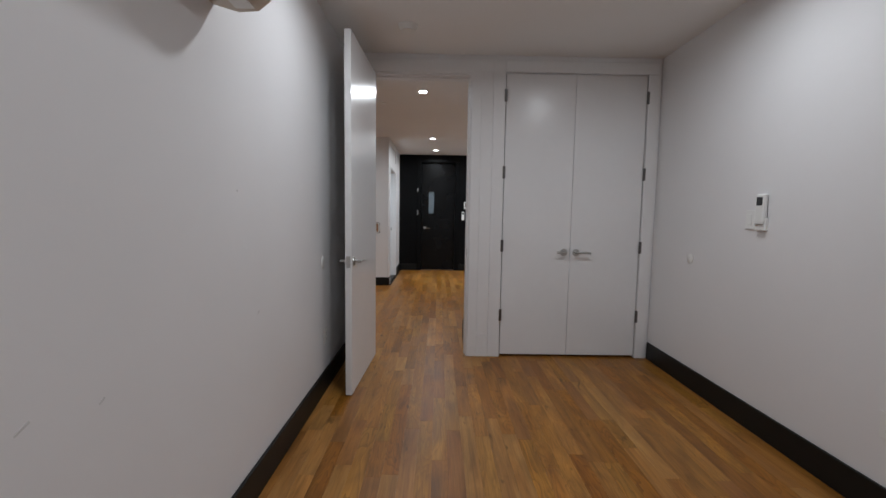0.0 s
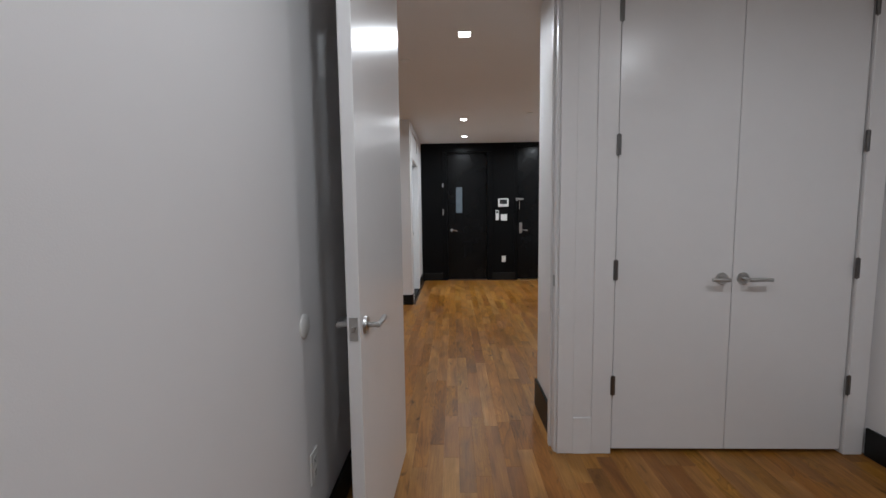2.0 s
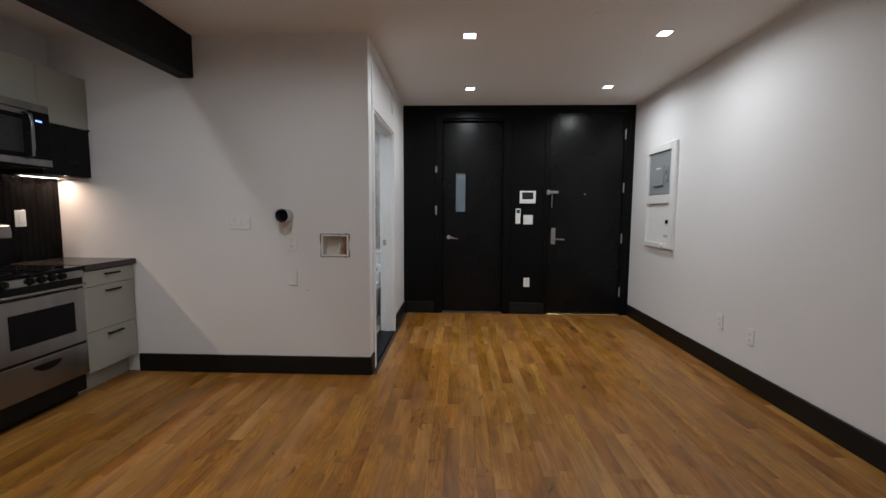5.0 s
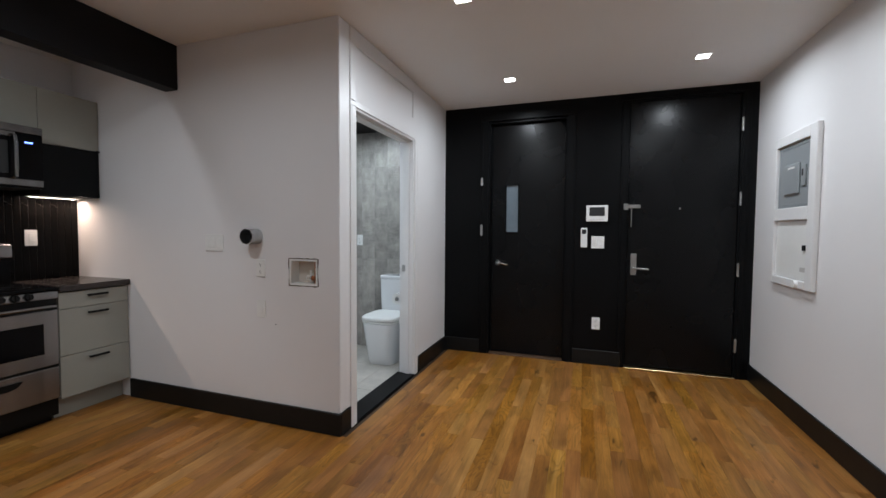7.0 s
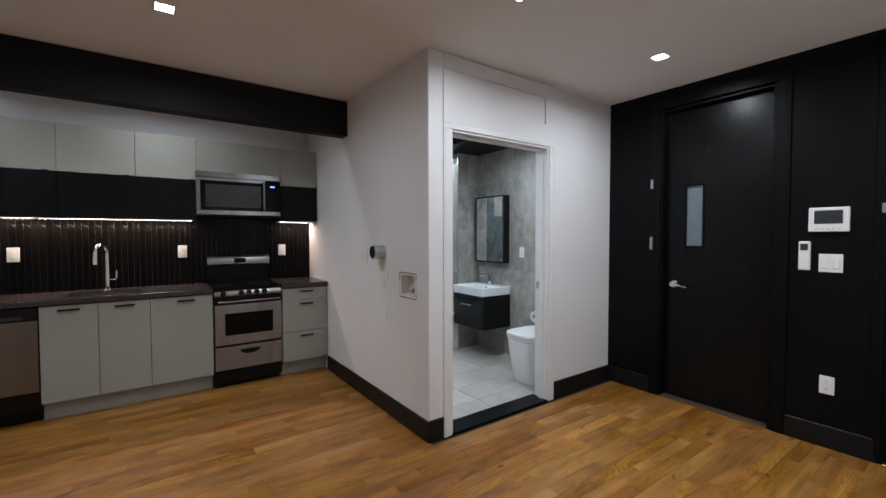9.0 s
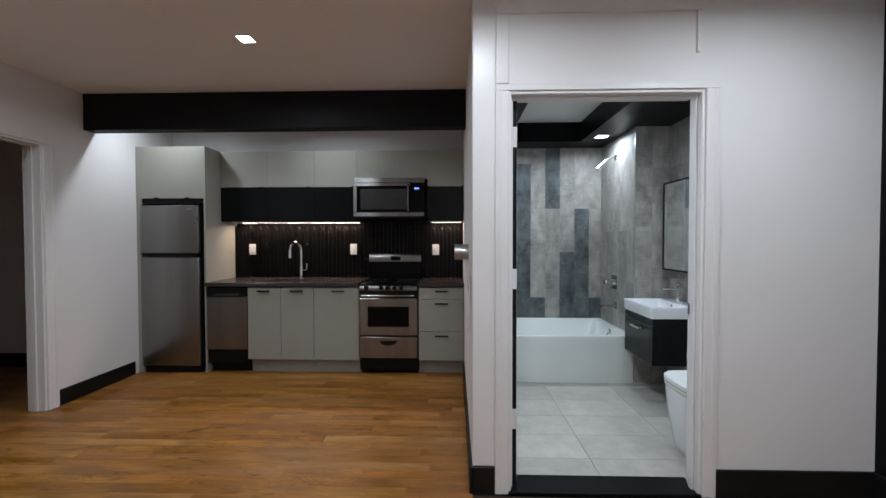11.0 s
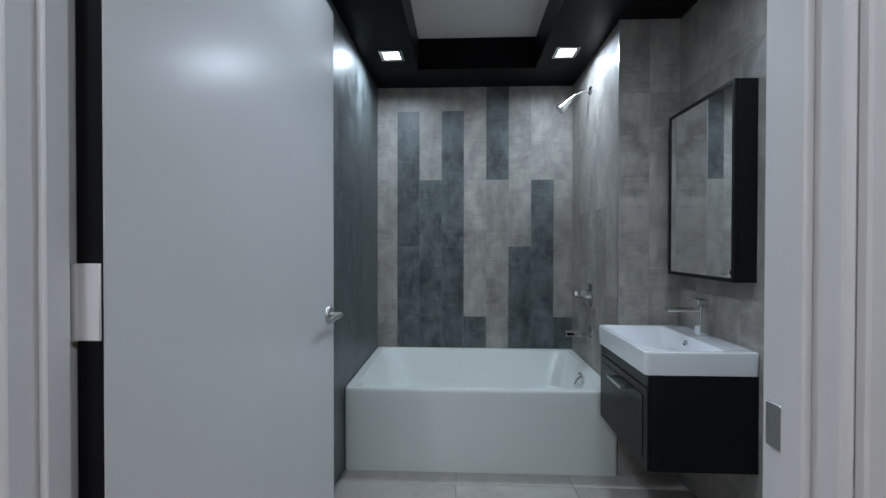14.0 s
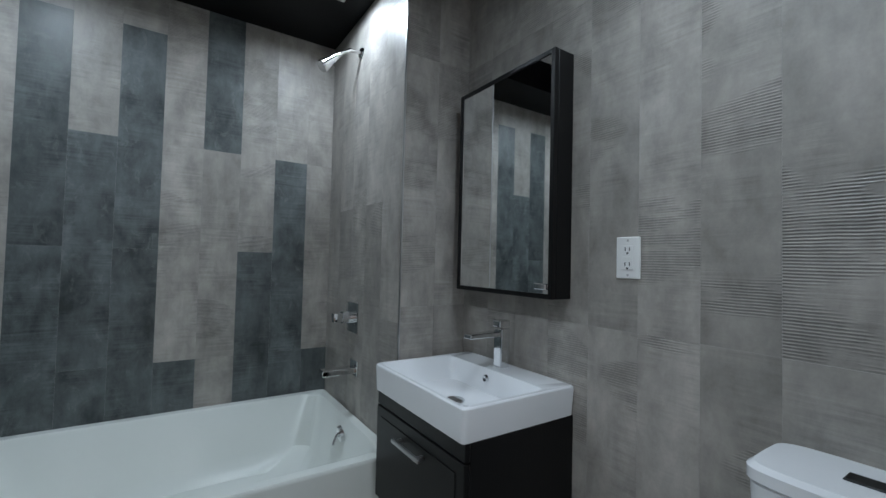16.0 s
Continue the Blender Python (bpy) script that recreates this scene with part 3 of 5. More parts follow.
jamb("door_frame_side", "y", -1.776, -1.019, YK - 0.142, YK + 0.002, 2.101, TRIM, YK - 0.09)
jamb("door_frame_service", "y", -0.331, 0.461, YN - 0.002, YN + 0.16, 2.446, BLACK, YN + 0.118)
jamb("door_frame_entry", "y", 1.009, 1.936, YN - 0.002, YN + 0.16, 2.551, BLACK, YN + 0.10)


# ---- doors ----
def lever(parent, x, y, z, sy, along, material=NICKEL, name="door_handle"):
    """A lever on a rose, on the face whose normal is sy along local y; the lever points along x (+1 or -1)."""
    bm = bmesh.new()
    cyl(bm, (x, y, z), (x, y + sy * 0.010, z), 0.031, 0.028, 28)
    cyl(bm, (x, y + sy * 0.010, z), (x, y + sy * 0.048, z), 0.010, seg=16)
    tube(bm, [(x - along * 0.008, y + sy * 0.046, z), (x + along * 0.03, y + sy * 0.050, z + 0.001), (x + along * 0.07, y + sy * 0.050, z + 0.002), (x + along * 0.112, y + sy * 0.044, z - 0.002)], 0.0095, 12)
    return part(name, bm, material, parent, "satin nickel lever handle", True)


def hinge(parent, x, y, z, material=NICKEL, h=0.10, r=0.0065):
    bm = bmesh.new()
    cyl(bm, (x, y, z - h / 2), (x, y, z + h / 2), r, seg=12)
    for k in (-1, 1):
        cyl(bm, (x, y, z + k * h / 2), (x, y, z + k * (h / 2 + 0.006)), r * 0.8, r * 0.4, 12)
        bx(bm, min(x, x + k * 0.012), max(x, x + k * 0.012), y - 0.0015, y + 0.0015, z - h / 2, z + h / 2)
    return part("hinge", bm, material, parent, "satin nickel butt hinge", True)


# bedroom door, standing open into the bedroom
d = thing("bedroom_door", (-0.523, YB1 - 0.004, 0), "tall flush white enamel door standing open", "door", turn=-92.4)
leaf = part("leaf", box(0.004, 0.864, 0.0, 0.045, 0.008, 2.498, bevel=0.002), DOORW, d)
lever(d, 0.804, 0.045, 0.955, 1, -1)
lever(d, 0.804, 0.0, 0.955, -1, -1)
part("latch_plate", box(0.8635, 0.8665, 0.008, 0.037, 0.915, 0.995, bevel=0.001), NICKEL, d, "brushed latch plate on the edge")
part("latch_bolt", box(0.866, 0.875, 0.016, 0.029, 0.945, 0.965, bevel=0.003), NICKEL, d, "latch bolt")
for z in (0.25, 0.98, 1.70, 2.30):
    hinge(d, 0.0, -0.005, z, HINGE)

# closet, a pair of flush doors
for k, (x0, x1, hx, al) in enumerate(((0.655, 1.2655, 1.212, -1), (1.268, 1.888, 1.322, 1))):
    d = thing("closet_door", ((x0 + x1) / 2, YB1 - 0.001, 0), "tall flush white enamel closet door, closed", "closet door", "closet doors")
    part("leaf", box(x0, x1, YB1 - 0.004, YB1 + 0.036, 0.022, 2.520, bevel=0.002), DOORW, d)
    bm = bmesh.new()
    cyl(bm, (hx, YB1 - 0.004, 0.968), (hx, YB1 - 0.014, 0.968), 0.033, 0.029, 28)
    cyl(bm, (hx, YB1 - 0.014, 0.968), (hx, YB1 - 0.060, 0.968), 0.011, seg=16)
    if k:
        tube(bm, [(hx, YB1 - 0.052, 0.968), (hx + 0.03, YB1 - 0.058, 0.969), (hx + 0.08, YB1 - 0.058, 0.970), (hx + 0.118, YB1 - 0.052, 0.966)], 0.010)
    else:
        tube(bm, [(hx + 0.012, YB1 - 0.052, 0.968), (hx - 0.03, YB1 - 0.056, 0.970), (hx - 0.075, YB1 - 0.052, 0.970)], 0.010)
    part("door_handle", bm, NICKEL, d, "satin nickel lever handle", True)
    for z in (0.39, 1.02, 1.67, 2.33):
        hinge(d, 0.650 if not k else 1.893, YB1 - 0.020, z, HINGE, h=0.105, r=0.0042)

# bathroom door, standing open into the bathroom
d = thing("bathroom_door", (XBI - 0.012, 8.277, 0), "flush white enamel bathroom door standing open", "door", turn=178.6)
part("leaf", box(-0.058, 0.932, -0.040, 0.0, 0.014, 2.096, bevel=0.002), DOORW, d)
# black strip put in for the dark, unlit gap between leaf and lining
part("hinge_gap_dark", box(-0.0605, -0.0578, -0.0385, -0.0015, 0.016, 2.094), BLACKM, d, "black strip standing in for the shaded hinge gap")
lever(d, 0.868, -0.040, 0.955, -1, -1)
lever(d, 0.868, 0.0, 0.955, 1, -1)
part("latch_plate", box(0.9315, 0.9345, -0.033, -0.007, 0.915, 0.995, bevel=0.001), NICKEL, d, "brushed latch plate on the edge")
for z in (0.36, 1.13, 1.90):
    bm = bmesh.new()
    bx(bm, -0.0640, -0.0602, -0.0385, -0.003, z - 0.055, z + 0.055, bevel=0.001)
    cyl(bm, (-0.0625, -0.002, z - 0.055), (-0.0625, -0.002, z + 0.055), 0.006, seg=12)
    part("hinge", bm, TRIM, d, "white painted butt hinge", True)

# service door with a narrow lite
d = thing("service_door", (0.065, YN + 0.09, 0), "black painted flush door with narrow frosted lite", "door")
bm = bmesh.new()
y0, y1 = YN + 0.070, YN + 0.114
bx(bm, -0.310, -0.158, y0, y1, 0.012, 2.425, bevel=0.002)
bx(bm, -0.021, 0.440, y0, y1, 0.012, 2.425, bevel=0.002)
bx(bm, -0.158, -0.021, y0, y1, 0.012, 1.295)
bx(bm, -0.158, -0.021, y0, y1, 1.805, 2.425)
part("leaf", bm, BLACKD, d)
fr = bmesh.new()
for a in ((-0.166, -0.150, 1.287, 1.813), (-0.029, -0.013, 1.287, 1.813), (-0.150, -0.029, 1.287, 1.303), (-0.150, -0.029, 1.797, 1.813)):
    bx(fr, a[0], a[1], y0 - 0.008, y0 + 0.004, a[2], a[3], bevel=0.002)
lite = part("lite_frame", fr, BLACK, d, "black glazing bead")
part("pane", box(-0.156, -0.023, y0 + 0.016, y0 + 0.022, 1.297, 1.803), PANE, d, "pale blue-grey frosted wired glass")
bm = bmesh.new()
cyl(bm, (-0.235, y0, 0.975), (-0.235, y0 - 0.014, 0.975), 0.034, 0.028, 28)
cyl(bm, (-0.235, y0 - 0.014, 0.975), (-0.235, y0 - 0.05, 0.975), 0.020, 0.022, 20)
tube(bm, [(-0.235, y0 - 0.046, 0.975), (-0.20, y0 - 0.052, 0.972), (-0.155, y0 - 0.052, 0.962), (-0.125, y0 - 0.046, 0.955)], 0.0095)
part("door_handle", bm, CHROME, d, "polished lever handle", True)
for z in (1.85, 1.34):
    hinge(d, -0.398, YN - 0.020, z - 0.02, h=0.11 if z < 1.5 else 0.075, r=0.0045)

# entrance door
d = thing("entrance_door", (1.47, YN + 0.05, 0), "black painted metal-clad entrance door, closed", "door")
y0 = YN + 0.018
part("leaf", box(1.028, 1.917, y0, y0 + 0.045, 0.022, 2.532, bevel=0.003), BLACKD, d)
part("lock_plate", box(1.058, 1.112, y0 - 0.007, y0, 0.900, 1.105, bevel=0.004), NICKEL, d, "tall brushed lock escutcheon")
bm = bmesh.new()
cyl(bm, (1.085, y0 - 0.007, 0.965), (1.085, y0 - 0.052, 0.965), 0.012, seg=16)
tube(bm, [(1.078, y0 - 0.050, 0.965), (1.12, y0 - 0.054, 0.966), (1.17, y0 - 0.054, 0.964), (1.215, y0 - 0.050, 0.960)], 0.009)
part("door_handle", bm, NICKEL, d, "satin lever handle", True)
bm = bmesh.new()
cyl(bm, (1.085, y0 - 0.007, 1.06), (1.085, y0 - 0.022, 1.06), 0.014, 0.012, 18)
part("thumb_turn", bm, NICKEL, d, "small thumb turn", True)
bm = bmesh.new()
bx(bm, 0.985, 1.028, YN - 0.030, YN - 0.012, 1.52, 1.58, bevel=0.004)
bx(bm, 1.030, 1.135, y0 - 0.020, y0, 1.535, 1.570, bevel=0.005)
bx(bm, 1.051, 1.061, y0 - 0.024, y0 - 0.004, 1.36, 1.535, bevel=0.003)
part("swing_bar_guard", bm, NICKEL, d, "satin nickel swing bar guard", True)
bm = bmesh.new()
cyl(bm, (1.466, y0, 1.53), (1.466, y0 - 0.005, 1.53), 0.010, 0.008, 16)
part("peephole", bm, NICKEL, d, "small round peephole", True)
for z in (2.26, 1.61, 0.98, 0.30):
    hinge(d, 1.931, YN - 0.010, z, h=0.115, r=0.007)
w("entry_threshold", box(1.02, 1.93, YN - 0.035, YN + 0.075, 0.0, 0.014, bevel=0.004), BRASS, "worn metal threshold under the entrance door", "threshold")
w("service_threshold", box(-0.315, 0.445, YN - 0.01, YN + 0.112, -0.002, 0.008, bevel=0.003), RAWWOOD, "narrow wooden threshold under the service door", "threshold")


# ---- downlights ----
def downlight(x, y, z, lens, trim_mat, watts, colour, label, group, half=0.042, rim=0.010):
    t = thing("downlight", (x, y, z), label, "ceiling light", group)
    bm = bmesh.new()
    o = half + rim
    for a in ((-o, o, -o, -half), (-o, o, half, o), (-o, -half, -half, half), (half, o, -half, half)):
        bx(bm, x + a[0], x + a[1], y + a[2], y + a[3], z - 0.005, z, bevel=0.001)
    part("trim", bm, trim_mat, t, "thin square trim")
    part("diffuser", box(x - half, x + half, y - half, y + half, z - 0.0035, z - 0.001), lens, t, "lit square diffuser")
    area("downlight_lamp", look((x, y, z - 0.008), (x, y, 0)), half * 1.8, half * 1.8, watts, colour)


for x, y in ((-0.045, 8.125), (0.0, 9.445), (1.383, 8.112), (1.44, 9.408), (-0.11, 5.33), (-1.235, 6.66)):
    downlight(x, y, ZC, LENS_L, WHPL, LIVING_W, LIVING_C, "small square white recessed downlight, lit", "living room downlights")
for x, y in ((-2.42, 5.22), (-2.455, 6.66)):
    downlight(x, y, ZC, LENS_L, WHPL, KITCHEN_W, LIVING_C, "small square white recessed kitchen downlight, lit", "kitchen downlights")
for x, y in ((-0.1, 2.85), (1.3, 2.85), (-0.1, 0.3), (1.3, 0.3)):
    downlight(x, y, ZBC, LENS_L, WHPL, BEDROOM_W, BEDROOM_C, "small square white recessed downlight, lit", "bedroom downlights")
for x, y in ((-2.892, 8.395), (-2.892, 9.468), (-1.468, 8.395), (-1.468, 9.468)):
    downlight(x, y, ZS, LENS_B, CHROME, BATH_W, BATH_C, "square chrome-trimmed recessed downlight, lit", "bathroom downlights", half=0.050, rim=0.022)


# ---- small wall fittings ----
def plate(name, label, category, face, axis, sgn, u, z, wide, high, kind, group=""):
    """A wall plate. axis 'x': on a wall that faces along x. u is its middle along the wall."""
    def b(u0, u1, z0, z1, d0, d1, bev=0.0):
        lo, hi = sorted((face + sgn * d0, face + sgn * d1))
        return box(lo, hi, u0, u1, z0, z1, bevel=bev) if axis == "x" else box(u0, u1, lo, hi, z0, z1, bevel=bev)
    base = (face, u, z - high / 2) if axis == "x" else (u, face, z - high / 2)
    t = thing(name, base, label, category, group)
    p = part("cover_plate", b(u - wide / 2, u + wide / 2, z - high / 2, z + high / 2, 0, 0.006, 0.002), WHPL, t)
    if kind == "outlet":
        for dz in (-0.024, 0.024):
            s = part("socket", b(u - 0.017, u + 0.017, z + dz - 0.016, z + dz + 0.016, 0.006, 0.008, 0.0008), WHPL, t)
            for du in (-0.0065, 0.0065):
                part("slot", b(u + du - 0.0012, u + du + 0.0012, z + dz - 0.002, z + dz + 0.008, 0.0079, 0.0084), SLOT, s)
            part("slot", b(u - 0.003, u + 0.003, z + dz - 0.011, z + dz - 0.006, 0.0079, 0.0084), SLOT, s)
    elif kind == "gfci":
        s = part("insert", b(u - 0.0165, u + 0.0165, z - 0.0335, z + 0.0335, 0.006, 0.0085, 0.0008), WHPL, t)
        for dz in (-0.021, 0.021):
            for du in (-0.0065, 0.0065):
                part("slot", b(u + du - 0.0014, u + du + 0.0014, z + dz - 0.002, z + dz + 0.008, 0.0084, 0.0089), SLOT, s)
            part("slot", b(u - 0.003, u + 0.003, z + dz - 0.011, z + dz - 0.006, 0.0084, 0.0089), SLOT, s)
        for du in (-0.006, 0.006):
            part("test_button", b(u + du - 0.005, u + du + 0.005, z - 0.003, z + 0.003, 0.0084, 0.0094, 0.0004), WHPL, s)
        for dz in (-0.048, 0.048):
            part("screw", b(u - 0.003, u + 0.003, z + dz - 0.003, z + dz + 0.003, 0.0058, 0.0066, 0.0003), NICKEL, t)
    elif kind.startswith("rocker"):
        n = int(kind[6:])
        for k in range(n):
            c = u + (k - (n - 1) / 2) * wide / n
            part("rocker", b(c - 0.016, c + 0.016, z - 0.033, z + 0.033, 0.006, 0.010, 0.002), WHPL, t)
    elif kind.startswith("slider"):
        part("rocker", b(u - 0.017, u + 0.017, z - 0.033, z + 0.033, 0.006, 0.009, 0.001), WHPL, t)
    elif kind == "twin":
        for k in (-1, 1):
            part("rocker", b(u + k * 0.028 - 0.016, u + k * 0.028 + 0.016, z - 0.033, z + 0.033, 0.006, 0.010, 0.002), WHPL, t)
    return t


def disc(name, label, category, face, sgn, u, z, r, axis="x"):
    bm = bmesh.new()
    p = (lambda d: (face + sgn * d, u, z)) if axis == "x" else (lambda d: (u, face + sgn * d, z))
    cyl(bm, p(0), p(0.004), r, r, 32)
    cyl(bm, p(0.004), p(0.008), r, r * 0.86, 32)
    return solid(name, bm, WHPL, label, category, smooth=True)


plate("wall_outlet", "white duplex outlet low on the wall", "outlet", XR, "x", -1, 2.39, 0.42, 0.075, 0.118, "outlet", "outlets")
plate("wall_outlet", "white duplex outlet low on the wall", "outlet", XL, "x", 1, 3.668, 0.40, 0.075, 0.118, "outlet", "outlets")
disc("door_stop_plate", "round white wall bumper behind the door", "door bumper", XL, 1, 3.632, 0.943, 0.043)
disc("blank_cover", "round white blank cover on the wall", "cover plate", XR, -1, 3.846, 0.985, 0.038)
plate("light_switch", "white wall switch beside the remote", "switch", XR, "x", -1, 3.265, 1.29, 0.078, 0.118, "rocker1")
t = thing("remote_control", (XR, 3.165, 1.25), "white air-conditioner remote in its wall cradle", "remote control")
part("cradle", box(XR - 0.022, XR, 3.125, 3.205, 1.225, 1.30, bevel=0.004), WHPL, t)
rb = part("body", box(XR - 0.034, XR - 0.006, 3.132, 3.198, 1.262, 1.442, bevel=0.008, seg=2), WHPL, t)
part("display", box(XR - 0.0355, XR - 0.033, 3.142, 3.188, 1.375, 1.425, bevel=0.001), SCREEN, t, "grey display")
t = thing("smoke_detector", (-0.165, 3.885, ZBC), "round white smoke detector on the ceiling", "smoke detector")
bm = bmesh.new()
cyl(bm, (-0.165, 3.885, ZBC), (-0.165, 3.885, ZBC - 0.012), 0.074, 0.074, 36)
part("base", bm, WHPL, t, smooth=True)
bm = bmesh.new()
cyl(bm, (-0.165, 3.885, ZBC - 0.012), (-0.165, 3.885, ZBC - 0.040), 0.068, 0.052, 36)
bx(bm, -0.172, -0.158, 3.83, 3.837, ZBC - 0.041, ZBC - 0.036)
part("cover", bm, WHPL, t, smooth=True)
for x, y, nm in ((-0.60, 5.83, "sprinkler_cover"), (0.815, 7.81, "sprinkler_cover")):
    bm = bmesh.new()
    cyl(bm, (x, y, ZC), (x, y, ZC - 0.006), 0.042, 0.040, 28)
    solid(nm, bm, WHPL, "round white concealed sprinkler cover", "sprinkler cover", "sprinkler covers", True)
# air conditioner over the bedroom's left wall
t = thing("air_conditioner", (XL, 1.85, 2.03), "beige wall-hung air conditioner unit", "air conditioner")
bm = bmesh.new()
prof = [(XL, 2.028), (XL + 0.09, 2.003), (XL + 0.16, 2.008), (XL + 0.205, 2.043), (XL + 0.215, 2.09), (XL + 0.215, 2.25), (XL + 0.19, 2.30), (XL, 2.305)]
loft(bm, [[(x, y, z) for x, z in prof] for y in (1.46, 1.47, 2.265, 2.275)])
part("body", bm, BEIGE, t, smooth=True)
part("louvre", box(XL + 0.10, XL + 0.165, 1.51, 2.23, 1.994, 2.000, bevel=0.002), WHPL, t, "long white air louvre")

# entrance wall fittings
t = thing("video_intercom", (0.75, YN, 1.41), "white video intercom monitor with dark screen", "intercom")
part("body", box(0.650, 0.848, YN - 0.026, YN, 1.410, 1.568, bevel=0.006, seg=2), WHPL, t)
part("display", box(0.680, 0.818, YN - 0.0285, YN - 0.0255, 1.463, 1.548, bevel=0.001), SCREEN, t, "dark grey screen")
for k in range(5):
    part("button", box(0.688 + k * 0.027, 0.700 + k * 0.027, YN - 0.0285, YN - 0.0255, 1.428, 1.434), MARK, t, "small grey button")
t = thing("remote_control", (0.633, YN, 1.15), "white remote control in a wall cradle", "remote control")
part("body", box(0.603, 0.664, YN - 0.030, YN, 1.155, 1.348, bevel=0.008, seg=2), WHPL, t)
part("display", box(0.614, 0.653, YN - 0.0315, YN - 0.0295, 1.288, 1.332, bevel=0.001), SCREEN, t, "grey display")
part("keypad", box(0.618, 0.649, YN - 0.0315, YN - 0.0295, 1.215, 1.262, bevel=0.001), WHPL, t, "pale keypad")
t = plate("light_switch", "white double rocker switch on the black wall", "switch", YN, "y", -1, 0.762, 1.207, 0.118, 0.118, "twin")
plate("wall_outlet", "white duplex outlet on the black wall", "outlet", YN, "y", -1, 0.760, 0.410, 0.075, 0.118, "outlet", "outlets")
plate("wall_outlet", "white outlet low on the long wall", "outlet", XRL, "x", -1, 8.31, 0.415, 0.075, 0.118, "outlet", "outlets")
plate("wall_outlet", "white outlet low on the long wall", "outlet", XRL, "x", -1, 7.955, 0.39, 0.075, 0.118, "outlet", "outlets")

# electric panel in its frame
t = thing("electric_panel", (XRL, 9.410, 0.93), "white framed grey electric panel above a white wiring box", "electric panel")
bm = bmesh.new()
for a in ((9.100, 9.190, 0.93, 2.02), (9.680, 9.720, 0.93, 2.02), (9.190, 9.680, 1.945, 2.02), (9.190, 9.680, 0.93, 0.985), (9.190, 9.680, 1.400, 1.490)):
    bx(bm, XRL - 0.030, XRL, a[0], a[1], a[2], a[3], bevel=0.004)
part("frame", bm, TRIM, t, "white painted wood frame")
pn = part("breaker_door", box(XRL - 0.010, XRL, 9.192, 9.678, 1.492, 1.943, bevel=0.003), PANELG, t, "grey enamel breaker panel")
bm = bmesh.new()
for a in ((9.205, 9.222, 1.505, 1.930), (9.648, 9.665, 1.505, 1.930), (9.222, 9.648, 1.505, 1.520), (9.222, 9.648, 1.915, 1.930)):
    bx(bm, XRL - 0.013, XRL - 0.009, a[0], a[1], a[2], a[3], bevel=0.001)
part("rim", bm, PANELG, pn, "raised grey rim")
part("cover", box(XRL - 0.024, XRL - 0.009, 9.345, 9.560, 1.585, 1.800, bevel=0.006), PANELG, pn, "raised grey breaker cover")
part("lock", box(XRL - 0.022, XRL - 0.009, 9.262, 9.318, 1.630, 1.775, bevel=0.004), PANELG, pn, "small grey door catch")
part("keyhole", box(XRL - 0.0235, XRL - 0.0215, 9.280, 9.300, 1.700, 1.745, bevel=0.001), SLOT, pn)
part("label", box(XRL - 0.0255, XRL - 0.0235, 9.400, 9.500, 1.765, 1.778), WHPL, pn, "small pale label")
lb = part("wiring_box_door", box(XRL - 0.010, XRL, 9.192, 9.678, 0.987, 1.398, bevel=0.003), WHPL, t, "white enamel door")
part("latch", box(XRL - 0.022, XRL - 0.009, 9.225, 9.262, 1.190, 1.228, bevel=0.003), BLKPL, lb, "black latch")
part("sticker", box(XRL - 0.0115, XRL - 0.0095, 9.225, 9.300, 1.045, 1.075), MARK, lb, "small grey printed sticker")
bm = bmesh.new()
cyl(bm, (XRL - 0.030, 9.300, 0.958), (XRL - 0.048, 9.300, 0.958), 0.030, 0.026, 24)
part("knockout_cap", bm, WHPL, t, "round white cap on the frame", True)

# laundry wall
t = thing("laundry_box", (-1.078, YW, 0.95), "open recessed laundry valve box with copper pipes", "valve box")
bm = bmesh.new()
for a in ((-1.187, -1.172, 0.947, 1.118), (-0.985, -0.970, 0.947, 1.118), (-1.172, -0.985, 1.105, 1.118), (-1.172, -0.985, 0.947, 0.960)):
    bx(bm, a[0], a[1], YW - 0.0015, YW + 0.083, a[2], a[3], bevel=0.0015)
part("box_shell", bm, WHPL, t, "white plastic box")
part("back_panel", box(-1.172, -0.985, YW + 0.078, YW + 0.083, 0.960, 1.105), BEIGE, t, "yellowed back of the box")
for k, x in enumerate((-1.052, -1.014)):
    bm = bmesh.new()
    cyl(bm, (x, YW + 0.045, 0.960), (x, YW + 0.045, 1.045 + 0.055 * k), 0.009 + 0.002 * k, seg=14)
    cyl(bm, (x, YW + 0.050, 0.998), (x, YW + 0.010, 0.998), 0.011, 0.014, 14)
    bx(bm, x - 0.004, x + 0.004, YW + 0.002, YW + 0.012, 0.985, 1.015, bevel=0.002)
    part("valve", bm, COPPER if k else WHPL, t, "copper valve" if k else "white valve stub", True)
bm = bmesh.new()
hole = [(-1.187 + 0.217 * k / 8, 0.947) for k in range(8)] + [(-0.970, 0.947 + 0.171 * k / 6) for k in range(6)] + [(-0.970 - 0.217 * k / 8, 1.118) for k in range(8)] + [(-1.187, 1.118 - 0.171 * k / 6) for k in range(6)]
torn = [(x + math.copysign(0.006 + 0.004 * math.sin(5.0 * k), x + 1.0785), z + math.copysign(0.006 + 0.004 * math.sin(3.0 * k), z - 1.0325)) for k, (x, z) in enumerate(hole)]
loft(bm, [[(x, YW - 0.0004, z) for x, z in torn], [(x, YW - 0.0010, z) for x, z in torn], [(x, YW - 0.0010, z) for x, z in hole]], cap=False)
part("cut_edge", bm, SUB, t, "ragged dark wall cut round the box")
bm = bmesh.new()
n = 28
t = thing("dryer_vent", (-1.452, YW, 1.20), "round galvanised dryer duct stub in the wall", "vent duct")
